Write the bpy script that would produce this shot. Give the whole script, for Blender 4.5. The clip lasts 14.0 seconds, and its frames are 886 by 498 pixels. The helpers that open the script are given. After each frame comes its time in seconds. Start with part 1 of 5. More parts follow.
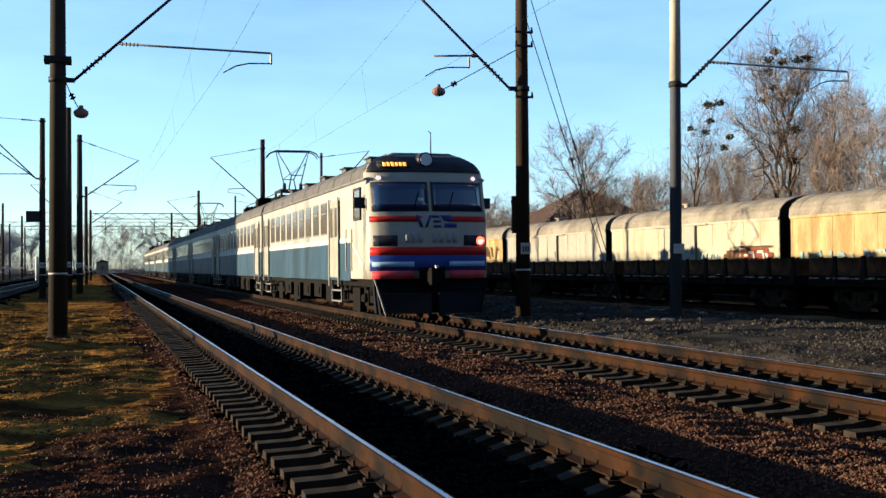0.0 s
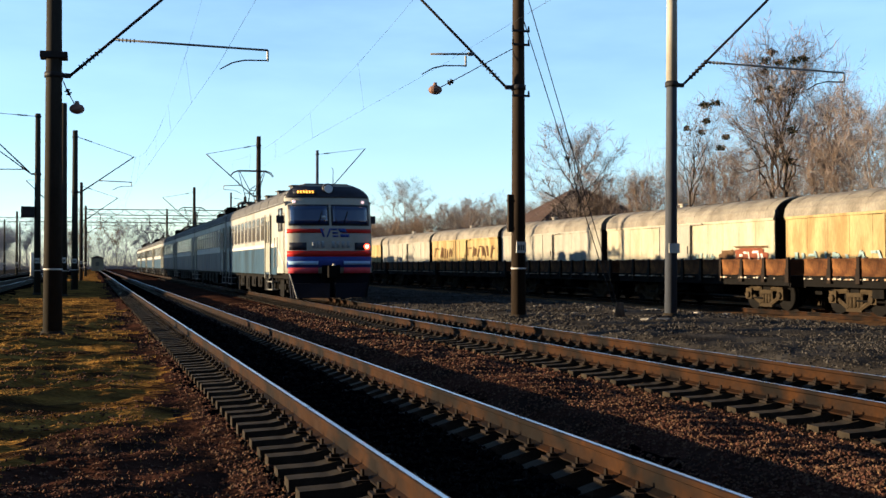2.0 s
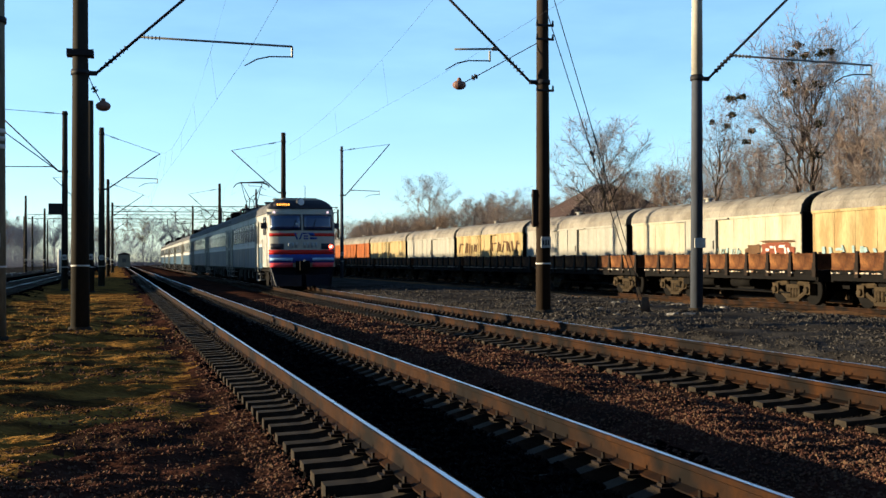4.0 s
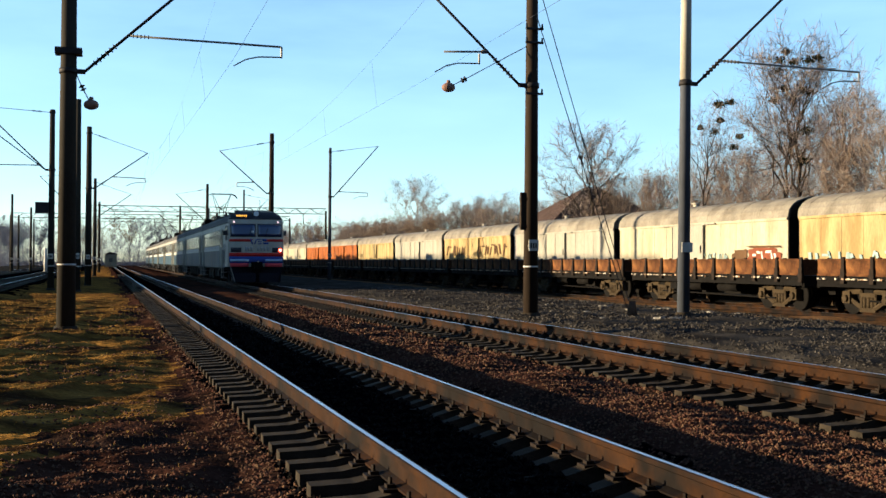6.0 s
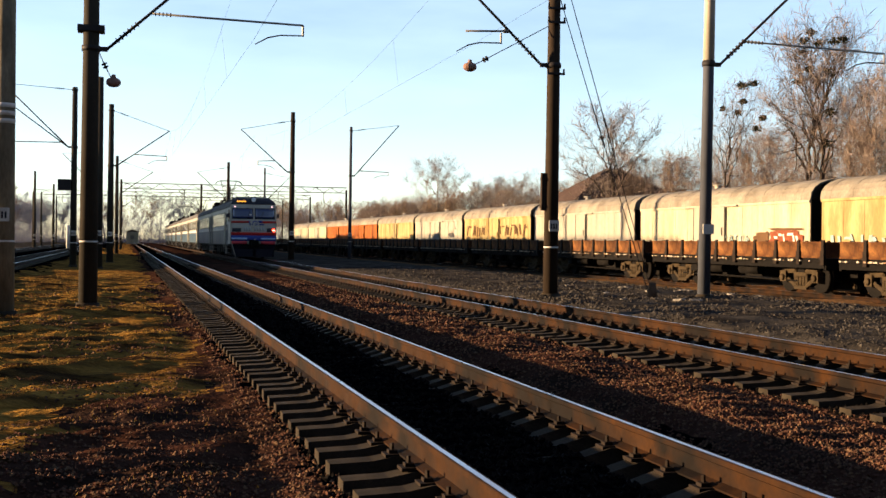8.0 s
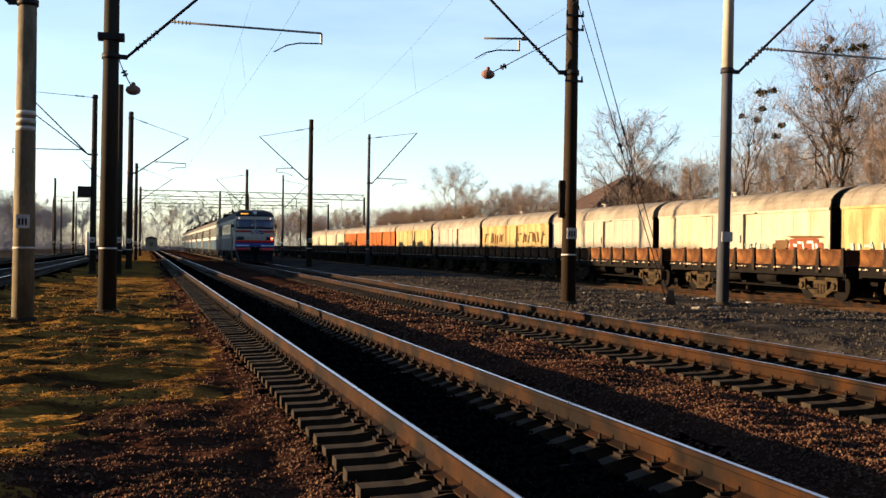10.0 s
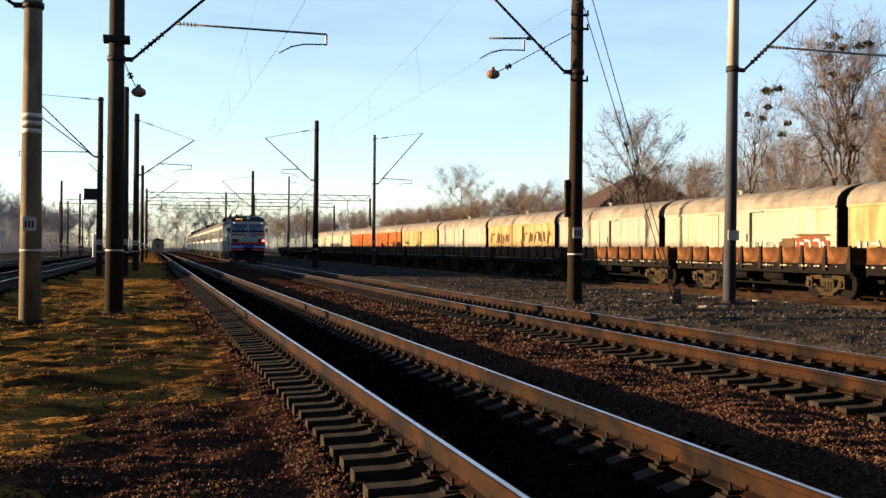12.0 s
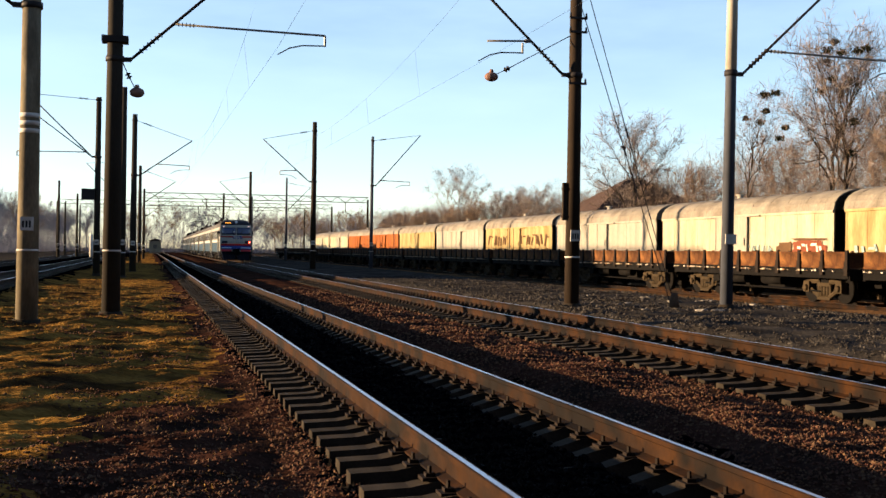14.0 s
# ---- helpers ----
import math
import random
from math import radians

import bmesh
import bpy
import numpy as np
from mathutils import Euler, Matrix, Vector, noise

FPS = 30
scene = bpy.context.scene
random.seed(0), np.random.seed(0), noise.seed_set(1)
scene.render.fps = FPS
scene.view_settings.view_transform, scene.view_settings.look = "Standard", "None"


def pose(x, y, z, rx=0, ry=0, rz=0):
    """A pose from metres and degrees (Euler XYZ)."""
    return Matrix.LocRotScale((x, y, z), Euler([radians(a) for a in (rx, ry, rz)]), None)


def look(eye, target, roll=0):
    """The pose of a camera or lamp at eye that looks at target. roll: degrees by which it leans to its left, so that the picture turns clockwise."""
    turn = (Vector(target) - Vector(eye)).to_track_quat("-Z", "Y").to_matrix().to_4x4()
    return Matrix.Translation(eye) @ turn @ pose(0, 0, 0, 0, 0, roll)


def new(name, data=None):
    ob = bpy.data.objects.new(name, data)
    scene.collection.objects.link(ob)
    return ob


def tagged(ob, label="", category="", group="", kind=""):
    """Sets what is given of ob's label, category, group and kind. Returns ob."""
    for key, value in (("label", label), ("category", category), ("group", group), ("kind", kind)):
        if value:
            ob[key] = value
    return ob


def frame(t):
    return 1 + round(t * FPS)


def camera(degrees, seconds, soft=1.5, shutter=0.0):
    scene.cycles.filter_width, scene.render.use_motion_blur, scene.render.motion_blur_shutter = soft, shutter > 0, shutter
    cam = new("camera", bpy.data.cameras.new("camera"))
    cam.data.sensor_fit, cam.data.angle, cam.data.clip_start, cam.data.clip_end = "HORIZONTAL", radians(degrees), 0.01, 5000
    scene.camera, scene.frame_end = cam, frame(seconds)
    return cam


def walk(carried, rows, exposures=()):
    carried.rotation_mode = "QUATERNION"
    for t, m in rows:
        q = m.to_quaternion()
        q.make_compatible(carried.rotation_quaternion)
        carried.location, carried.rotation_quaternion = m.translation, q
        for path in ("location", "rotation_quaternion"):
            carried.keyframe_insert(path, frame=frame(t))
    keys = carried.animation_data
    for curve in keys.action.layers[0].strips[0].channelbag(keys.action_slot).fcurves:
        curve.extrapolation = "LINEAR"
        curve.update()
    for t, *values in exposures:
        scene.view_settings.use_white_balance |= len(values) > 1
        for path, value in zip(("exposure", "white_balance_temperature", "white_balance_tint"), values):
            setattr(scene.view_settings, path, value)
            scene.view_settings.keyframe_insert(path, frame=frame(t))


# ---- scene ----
# ---------------------------------------------------------------- camera
cam = camera(42.2, 14.0, soft=1.5)
EYE_A = (0.0, 0.0, 1.62)
EYE_B = (0.0, 0.0, 1.605)
PATH = [
    (0, pose(*EYE_A, 90.82, 0.57, -16.19)),
    (0.5, pose(*EYE_A, 91.20, 0.58, -14.97)),
    (1, pose(*EYE_A, 91.64, 0.54, -15.54)),
    (1.5, pose(*EYE_A, 91.32, 0.20, -15.58)),
    (2, pose(*EYE_A, 90.73, 0.20, -16.42)),
    (2.5, pose(*EYE_A, 91.57, 0.74, -14.74)),
    (3, pose(*EYE_A, 91.06, 0.67, -14.22)),
    (3.2, pose(*EYE_A, 91.01, 0.46, -15.00)),
    (5.3, pose(*EYE_B, 89.70, 0.23, -15.37)),
    (5.5, pose(*EYE_B, 89.76, -0.09, -15.93)),
    (6, pose(*EYE_B, 90.64, -0.15, -15.81)),
    (6.5, pose(*EYE_B, 90.14, -0.25, -15.28)),
    (7, pose(*EYE_B, 89.53, -0.33, -14.62)),
    (7.5, pose(*EYE_B, 89.73, -0.55, -14.87)),
    (8, pose(*EYE_B, 89.63, -0.61, -14.81)),
    (8.5, pose(*EYE_B, 90.09, -0.59, -14.40)),
    (11, pose(*EYE_B, 89.92, -0.67, -13.86)),
    (11.5, pose(*EYE_B, 90.11, -0.55, -13.77)),
    (12, pose(*EYE_B, 89.99, -0.36, -13.62)),
    (12.5, pose(*EYE_B, 89.91, -0.50, -13.73)),
    (13, pose(*EYE_B, 90.14, -0.41, -13.74)),
    (13.5, pose(*EYE_B, 90.36, -0.63, -13.60)),
    (14, pose(*EYE_B, 90.10, -0.70, -13.75)),
]
EXPOSURE = [(0.0, 2.20, 6600, 11), (0.5, 2.15, 6300, 8), (1.5, 2.20, 6900, 12), (2.0, 2.20, 7000, 13), (2.5, 2.10, 6400, 8), (3.0, 2.05, 6300, 7), (5.5, 2.30, 7000, 10),
            (6.5, 2.20, 6700, 9), (6.65, 2.20, 6800, 10), (7.0, 2.38, 8700, 23), (7.3, 2.38, 8600, 23), (8.5, 2.45, 8900, 24), (11.0, 2.32, 8300, 22), (14.0, 2.32, 8300, 22)]
walk(cam, PATH, EXPOSURE)

# ---------------------------------------------------------------- light
SUN_EL, SUN_AZ = 8.0, 74.0          # height, and degrees to the left of the tracks' direction
world = bpy.data.worlds.new("sky")
scene.world = world
world.use_nodes = True
wn, wl = world.node_tree.nodes, world.node_tree.links
sky = wn.new("ShaderNodeTexSky")
sky.sky_type = "NISHITA"
sky.sun_disc = False
sky.sun_elevation = radians(SUN_EL)
sky.sun_rotation = radians(-SUN_AZ)
sky.air_density, sky.dust_density, sky.ozone_density = 1.0, 0.0, 3.0
sky.altitude = 1500
wn["Background"].inputs["Strength"].default_value = 0.078
# a thin veil of high cloud, drawn out along the horizon
sky_tc = wn.new("ShaderNodeTexCoord")
sky_mp = wn.new("ShaderNodeMapping")
sky_mp.inputs["Scale"].default_value = (1.6, 1.6, 7.0)
wl.new(sky_tc.outputs["Generated"], sky_mp.inputs["Vector"])
veil = wn.new("ShaderNodeTexNoise")
veil.inputs["Scale"].default_value, veil.inputs["Detail"].default_value, veil.inputs["Roughness"].default_value = 2.6, 5.0, 0.55
wl.new(sky_mp.outputs["Vector"], veil.inputs["Vector"])
veil_amount = wn.new("ShaderNodeMapRange")
for k, v in zip(("From Min", "From Max", "To Min", "To Max"), (0.35, 0.75, 0.10, 0.55)):
    veil_amount.inputs[k].default_value = v
wl.new(veil.outputs["Fac"], veil_amount.inputs["Value"])
sky_mix = wn.new("ShaderNodeMix")
sky_mix.data_type = "RGBA"
sky_mix.inputs["B"].default_value = (1.65, 3.0, 4.3, 1)
# the veil lies edge-on towards the horizon and thins out overhead
sky_xyz = wn.new("ShaderNodeSeparateXYZ")
wl.new(sky_tc.outputs["Generated"], sky_xyz.inputs["Vector"])
veil_thin = wn.new("ShaderNodeMapRange")
for k, v in zip(("From Min", "From Max", "To Min", "To Max"), (0.18, 0.55, 1.0, 0.0)):
    veil_thin.inputs[k].default_value = v
wl.new(sky_xyz.outputs["Z"], veil_thin.inputs["Value"])
veil_all = wn.new("ShaderNodeMath")
veil_all.operation = "MULTIPLY"
wl.new(veil_amount.outputs["Result"], veil_all.inputs[0])
wl.new(veil_thin.outputs["Result"], veil_all.inputs[1])
wl.new(veil_all.outputs["Value"], sky_mix.inputs["Factor"])
wl.new(sky.outputs["Color"], sky_mix.inputs["A"])
wl.new(sky_mix.outputs["Result"], wn["Background"].inputs["Color"])
sun = new("sun", bpy.data.lights.new("sun", "SUN"))
sun.data.energy, sun.data.angle, sun.data.color = 5.0, radians(0.6), (1.0, 0.81, 0.54)
SUN_WAY = Vector((-math.sin(radians(SUN_AZ)) * math.cos(radians(SUN_EL)),
                  math.cos(radians(SUN_AZ)) * math.cos(radians(SUN_EL)), math.sin(radians(SUN_EL))))
sun.matrix_world = look(Vector((0, 0, 30)) + SUN_WAY * 50, (0, 0, 30))

# ---------------------------------------------------------------- materials


def mat(name, col, rough=0.8, metal=0.0, var=0.25, scale=3.0, bump=0.0, bscale=40.0, col2=None, mix=0.0, mscale=1.0,
        stretch=(1, 1, 1), rand=0.0, spec=0.06, low=0.45, high=0.62):
    """A surface: base colour varied by two noises, a second colour in patches, bump, and a shift from object to object."""
    m = bpy.data.materials.new(name)
    m.use_nodes = True
    n, l = m.node_tree.nodes, m.node_tree.links
    b = n["Principled BSDF"]
    b.inputs["Roughness"].default_value, b.inputs["Metallic"].default_value = rough, metal
    b.inputs["Specular IOR Level"].default_value = spec
    tc = n.new("ShaderNodeTexCoord")
    mp = n.new("ShaderNodeMapping")
    mp.inputs["Scale"].default_value = stretch
    l.new(tc.outputs["Object"], mp.inputs["Vector"])

    def noi(s, d=4.0):
        t = n.new("ShaderNodeTexNoise")
        t.inputs["Scale"].default_value, t.inputs["Detail"].default_value = s, d
        l.new(mp.outputs["Vector"], t.inputs["Vector"])
        return t.outputs["Fac"]

    def ramp(src, a, c, lo, hi):
        r = n.new("ShaderNodeMapRange")
        for k, v in zip(("From Min", "From Max", "To Min", "To Max"), (lo, hi, a, c)):
            r.inputs[k].default_value = v
        l.new(src, r.inputs["Value"])
        return r.outputs["Result"]

    rgb = n.new("ShaderNodeRGB")
    rgb.outputs[0].default_value = (*col, 1)
    out = rgb.outputs[0]
    if col2:
        mx = n.new("ShaderNodeMix")
        mx.data_type = "RGBA"
        mx.inputs["B"].default_value = (*col2, 1)
        l.new(out, mx.inputs["A"])
        l.new(ramp(noi(mscale, 6.0), 0.0, mix, low, high), mx.inputs["Factor"])
        out = mx.outputs["Result"]
    val = ramp(noi(scale), 1 - var, 1 + var, 0.3, 0.7)
    fine = ramp(noi(scale * 9), 1 - var * 0.7, 1 + var * 0.7, 0.3, 0.7)
    mul = n.new("ShaderNodeMath")
    mul.operation = "MULTIPLY"
    l.new(val, mul.inputs[0])
    l.new(fine, mul.inputs[1])
    val = mul.outputs[0]
    if rand:
        oi = n.new("ShaderNodeObjectInfo")
        m2 = n.new("ShaderNodeMath")
        m2.operation = "MULTIPLY"
        l.new(val, m2.inputs[0])
        l.new(ramp(oi.outputs["Random"], 1 - rand, 1 + rand, 0, 1), m2.inputs[1])
        val = m2.outputs[0]
    hs = n.new("ShaderNodeHueSaturation")
    l.new(out, hs.inputs["Color"])
    l.new(val, hs.inputs["Value"])
    l.new(hs.outputs["Color"], b.inputs["Base Color"])
    l.new(ramp(noi(scale * 2), rough - 0.08, min(1, rough + 0.08), 0.3, 0.7), b.inputs["Roughness"])
    if bump:
        bp = n.new("ShaderNodeBump")
        bp.inputs["Strength"].default_value, bp.inputs["Distance"].default_value = min(1, bump * 10), bump
        l.new(noi(bscale, 3.0), bp.inputs["Height"])
        l.new(bp.outputs["Normal"], b.inputs["Normal"])
    return m


def glow(name, col, strength):
    m = bpy.data.materials.new(name)
    m.use_nodes = True
    b = m.node_tree.nodes["Principled BSDF"]
    b.inputs["Base Color"].default_value = (*col, 1)
    b.inputs["Emission Color"].default_value = (*col, 1)
    b.inputs["Emission Strength"].default_value = strength
    return m


RUST_WEB = mat("rail_web", (0.01377, 0.004957, 0.001102), 0.8, var=0.4, scale=3, bump=0.003, bscale=60, col2=(0.001469, 0.0008721, 0.0006426), mix=0.95, mscale=1.6, low=0.42, high=0.60)
RAIL_TOP = mat("rail_top", (0.40, 0.45, 0.54), 0.33, metal=1.0, var=0.08, scale=2)
CONCRETE = mat("sleeper_concrete", (0.01737, 0.01373, 0.009936), 0.9, var=0.4, scale=6, bump=0.006, bscale=50, rand=0.25)
IRON = mat("dark_iron", (0.0084, 0.0056, 0.0042), 0.75, var=0.3, scale=8)
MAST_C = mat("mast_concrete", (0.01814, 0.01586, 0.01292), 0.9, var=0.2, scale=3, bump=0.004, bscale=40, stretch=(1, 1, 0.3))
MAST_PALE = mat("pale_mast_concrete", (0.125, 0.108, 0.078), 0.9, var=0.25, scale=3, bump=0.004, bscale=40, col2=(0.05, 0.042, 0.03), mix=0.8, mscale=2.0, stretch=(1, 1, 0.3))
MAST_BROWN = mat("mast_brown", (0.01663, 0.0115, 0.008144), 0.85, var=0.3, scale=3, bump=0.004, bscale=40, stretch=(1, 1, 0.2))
WAGON_RUST = mat("wagon_rust", (0.03912, 0.01526, 0.006208), 0.85, var=0.5, scale=3, col2=(0.05859, 0.02568, 0.009222), mix=0.8, mscale=2.2, rand=0.35)
TR_CREAM = mat("coach_cream", (0.1814, 0.18, 0.1642), 0.45, spec=0.3, var=0.12, scale=1.0, col2=(0.07344, 0.06365, 0.05141), mix=0.75, mscale=1.6, stretch=(1, 1, 0.22), low=0.5, high=0.72)
TR_BLUE = mat("coach_blue", (0.01632, 0.0359, 0.05712), 0.45, var=0.2, scale=1.0, col2=(0.01088, 0.01632, 0.01904), mix=0.75, mscale=1.6, stretch=(1, 1, 0.22), low=0.48, high=0.7)
ROOF = mat("coach_roof", (0.056, 0.056, 0.0576), 0.75, var=0.25, scale=2)
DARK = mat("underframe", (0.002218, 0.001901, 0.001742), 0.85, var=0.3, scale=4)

# ---------------------------------------------------------------- mesh helpers


def box(bm, x0, x1, y0, y1, z0, z1):
    v = [bm.verts.new(p) for p in ((x0, y0, z0), (x1, y0, z0), (x1, y1, z0), (x0, y1, z0),
                                   (x0, y0, z1), (x1, y0, z1), (x1, y1, z1), (x0, y1, z1))]
    for f in ((0, 3, 2, 1), (4, 5, 6, 7), (0, 1, 5, 4), (1, 2, 6, 5), (2, 3, 7, 6), (3, 0, 4, 7)):
        bm.faces.new([v[i] for i in f])


def rod(bm, a, b, r0, r1=None, seg=8, caps=True):
    """A round bar from a to b."""
    a, b = Vector(a), Vector(b)
    r1 = r0 if r1 is None else r1
    q = (b - a).to_track_quat("Z", "Y")
    ra, rb = [], []
    for i in range(seg):
        w = 2 * math.pi * i / seg
        d = q @ Vector((math.cos(w), math.sin(w), 0))
        ra.append(bm.verts.new(a + d * r0))
        rb.append(bm.verts.new(b + d * r1))
    for i in range(seg):
        j = (i + 1) % seg
        f = bm.faces.new((ra[i], ra[j], rb[j], rb[i]))
        f.smooth = seg > 6
    if caps:
        bm.faces.new(ra[::-1])
        bm.faces.new(rb)


def prism(bm, profile, axis_pts):
    """A closed profile [(u, w)] swept along y: rings at axis_pts [(x, y, z)], u across x, w up."""
    rings = [[bm.verts.new((x + u, y, z + w)) for u, w in profile] for x, y, z in axis_pts]
    n = len(profile)
    for a, b in zip(rings, rings[1:]):
        for i in range(n):
            j = (i + 1) % n
            bm.faces.new((a[i], a[j], b[j], b[i]))
    bm.faces.new(rings[0][::-1])
    bm.faces.new(rings[-1])


def mesh_of(name, bm, material, smooth=False):
    if smooth:
        for f in bm.faces:
            f.smooth = True
    bmesh.ops.recalc_face_normals(bm, faces=bm.faces)
    me = bpy.data.meshes.new(name)
    bm.to_mesh(me)
    bm.free()
    for m in (material if isinstance(material, (list, tuple)) else (material,)):
        me.materials.append(m)
    return me


def part(name, bm, material, parent=None, label="", at=None):
    """Links a bmesh, or a mesh that is shared, as one object under its thing."""
    me = bm if isinstance(bm, bpy.types.Mesh) else mesh_of(name, bm, material)
    ob = new(name, me)
    if parent:
        ob.parent = parent
    if at is not None:
        ob.matrix_basis = at
    if label:
        ob["label"] = label
    return ob


def thing(name, label, category, at=None, group="", kind=""):
    ob = new(name)
    ob.empty_display_size = 0.3
    if at is not None:
        ob.matrix_basis = at
    return tagged(ob, label, category, group, kind)


B = bmesh.new
RAIL_Z = 0.32
LEAN_A, LEAN_B = -0.0105, -0.005


def track_a(y):
    return 2.68 + LEAN_A * y


def track_b(y):
    return 7.75 + LEAN_B * y

# ---------------------------------------------------------------- more materials
def island_mat(name, cols, rough=0.9, spec=0.04):
    """Loose pieces: every piece of the mesh takes its own colour from the ramp."""
    m = bpy.data.materials.new(name)
    m.use_nodes = True
    n, l = m.node_tree.nodes, m.node_tree.links
    b = n["Principled BSDF"]
    b.inputs["Roughness"].default_value = rough
    b.inputs["Specular IOR Level"].default_value = spec
    g = n.new("ShaderNodeNewGeometry")
    r = n.new("ShaderNodeValToRGB")
    while len(r.color_ramp.elements) < len(cols):
        r.color_ramp.elements.new(0.5)
    for i, c in enumerate(cols):
        r.color_ramp.elements[i].position = i / (len(cols) - 1)
        r.color_ramp.elements[i].color = (*c, 1)
    l.new(g.outputs["Random Per Island"], r.inputs["Fac"])
    l.new(r.outputs["Color"], b.inputs["Base Color"])
    return m


def glass(name, col=(0.02, 0.025, 0.035), rough=0.06):
    m = bpy.data.materials.new(name)
    m.use_nodes = True
    b = m.node_tree.nodes["Principled BSDF"]
    b.inputs["Base Color"].default_value = (*col, 1)
    b.inputs["Roughness"].default_value = rough
    b.inputs["Specular IOR Level"].default_value = 0.6
    return m


# shadow streaks over the grass are painted in as stretched dark patches
SOIL_GRASS = mat("moss_soil_shade_streaks", (0.165, 0.083, 0.021), 0.95, var=0.5, scale=2.2, bump=0.09, bscale=16, col2=(0.018, 0.0102, 0.006908), mix=0.92, mscale=0.9, stretch=(0.55, 1.7, 1), low=0.44, high=0.6, spec=0.0)
SOIL_RED = mat("rusty_ballast", (0.02876, 0.01255, 0.008623), 0.95, var=0.4, scale=1.5, bump=0.05, bscale=16, col2=(0.01237, 0.008607, 0.006954), mix=0.8, mscale=0.6, spec=0.0)
SOIL_GREY = mat("grey_gravel", (0.03363, 0.03032, 0.02668), 0.95, var=0.35, scale=1.5, bump=0.05, bscale=16, col2=(0.0173, 0.01481, 0.01244), mix=0.8, mscale=0.4, spec=0.0)
SOIL_SAND = mat("dusty_yard_soil", (0.119, 0.0644, 0.0308), 0.95, var=0.4, scale=1.2, bump=0.05, bscale=14, col2=(0.0336, 0.0238, 0.0168), mix=0.85, mscale=0.5, stretch=(1, 0.5, 1), spec=0.0)
# near-black bed: the shade by the rails and on the sidings is in the colour
SOIL_SHADE = mat("shade_dark_trackbed", (0.0007, 0.0007, 0.0012), 0.9, var=0.4, scale=2.0, bump=0.04, bscale=18, spec=0.0)
STONE_RED = island_mat("rusty_stones", [(0.01896, 0.01052, 0.007786), (0.05755, 0.02443, 0.01639), (0.04332, 0.02077, 0.0148), (0.0876, 0.05156, 0.03013), (0.03148, 0.01676, 0.01274)])
STONE_GREY = island_mat("grey_stones", [(0.009586, 0.008637, 0.007658), (0.03025, 0.02695, 0.02371), (0.01458, 0.01264, 0.01088), (0.05422, 0.0494, 0.04368), (0.01123, 0.00985, 0.008786)])
# stones of that bed, with the same shade in their colours
STONE_DARK = island_mat("shade_dark_stones", [(0.000756, 0.000693, 0.000693), (0.00189, 0.001386, 0.001134), (0.00126, 0.001008, 0.000945)])
BLADES = island_mat("dry_grass", [(0.08752, 0.0568, 0.01086), (0.175, 0.106, 0.02444), (0.04376, 0.04166, 0.008147), (0.2276, 0.1364, 0.03802), (0.07002, 0.03787, 0.01086)])
TWIG = island_mat("bare_twigs", [(0.08855, 0.0644, 0.0483), (0.153, 0.1046, 0.07245), (0.0644, 0.0483, 0.04025), (0.1771, 0.1288, 0.0966)])
TWIG_RED = island_mat("reddish_twigs", [(0.10, 0.074, 0.062), (0.145, 0.108, 0.088), (0.075, 0.056, 0.05), (0.13, 0.105, 0.088)])
# far twigs: the blue-grey of distance haze is put into the colour
TWIG_HAZE = island_mat("haze_twigs", [(0.11, 0.115, 0.145), (0.15, 0.155, 0.185), (0.09, 0.097, 0.125)])
TWIG_PALE = island_mat("pale_twigs", [(0.105, 0.084, 0.076), (0.15, 0.122, 0.11), (0.08, 0.065, 0.062), (0.165, 0.137, 0.122)])
BARK_PALE = mat("pale_bark", (0.136, 0.108, 0.088), 0.95, var=0.3, scale=2)
BARK = mat("bark", (0.085, 0.064, 0.05), 0.95, var=0.3, scale=2)
# bark of the far trees, paled towards the same painted haze
BARK_HAZE = mat("haze_bark", (0.115, 0.118, 0.135), 0.95, var=0.3, scale=2)
BARK_DARK = mat("dark_bark", (0.0238, 0.0182, 0.0147), 0.95, var=0.35, scale=2)
MISTLETOE = island_mat("mistletoe", [(0.0081, 0.00945, 0.00324), (0.0135, 0.0135, 0.0054), (0.00675, 0.0081, 0.00324)])
LAMP_DIRTY = mat("dirty_lamp", (0.13, 0.075, 0.06), 0.5, var=0.3, scale=6)
STEEL = mat("grey_steel", (0.102, 0.102, 0.102), 0.55, metal=0.3, var=0.15, scale=3)
STEEL_DARK = mat("dark_steel", (0.0175, 0.0165, 0.0175), 0.6, metal=0.2, var=0.2, scale=3)
WHITE = mat("white_paint", (0.336, 0.3315, 0.3136), 0.7, var=0.1, scale=4, col2=(0.1792, 0.1613, 0.1344), mix=0.5, mscale=3)
WAIST = mat("waist_white", (0.294, 0.294, 0.28), 0.5, var=0.15, scale=2)
PALE = mat("pale_mast_paint", (0.246, 0.2302, 0.1984), 0.75, var=0.12, scale=3)
GREY_P = mat("grey_mast_paint", (0.036, 0.041, 0.052), 0.7, var=0.15, scale=3, stretch=(0.45, 0.45, 0.135))
F_CREAM = mat("cab_cream", (0.2239, 0.2211, 0.1964), 0.4, var=0.08, scale=1.5, col2=(0.1567, 0.1448, 0.1178), mix=0.5, mscale=1.5)
F_RED = mat("cab_red", (0.264, 0.0144, 0.012), 0.4, var=0.1, scale=2)
F_BLUE = mat("cab_blue", (0.0162, 0.03276, 0.1368), 0.4, var=0.1, scale=2)
F_SKY = mat("cab_light_blue", (0.1764, 0.2898, 0.4284), 0.4, var=0.1, scale=2)
F_PINK = mat("cab_faded_red", (0.315, 0.03675, 0.04725), 0.5, var=0.12, scale=2)
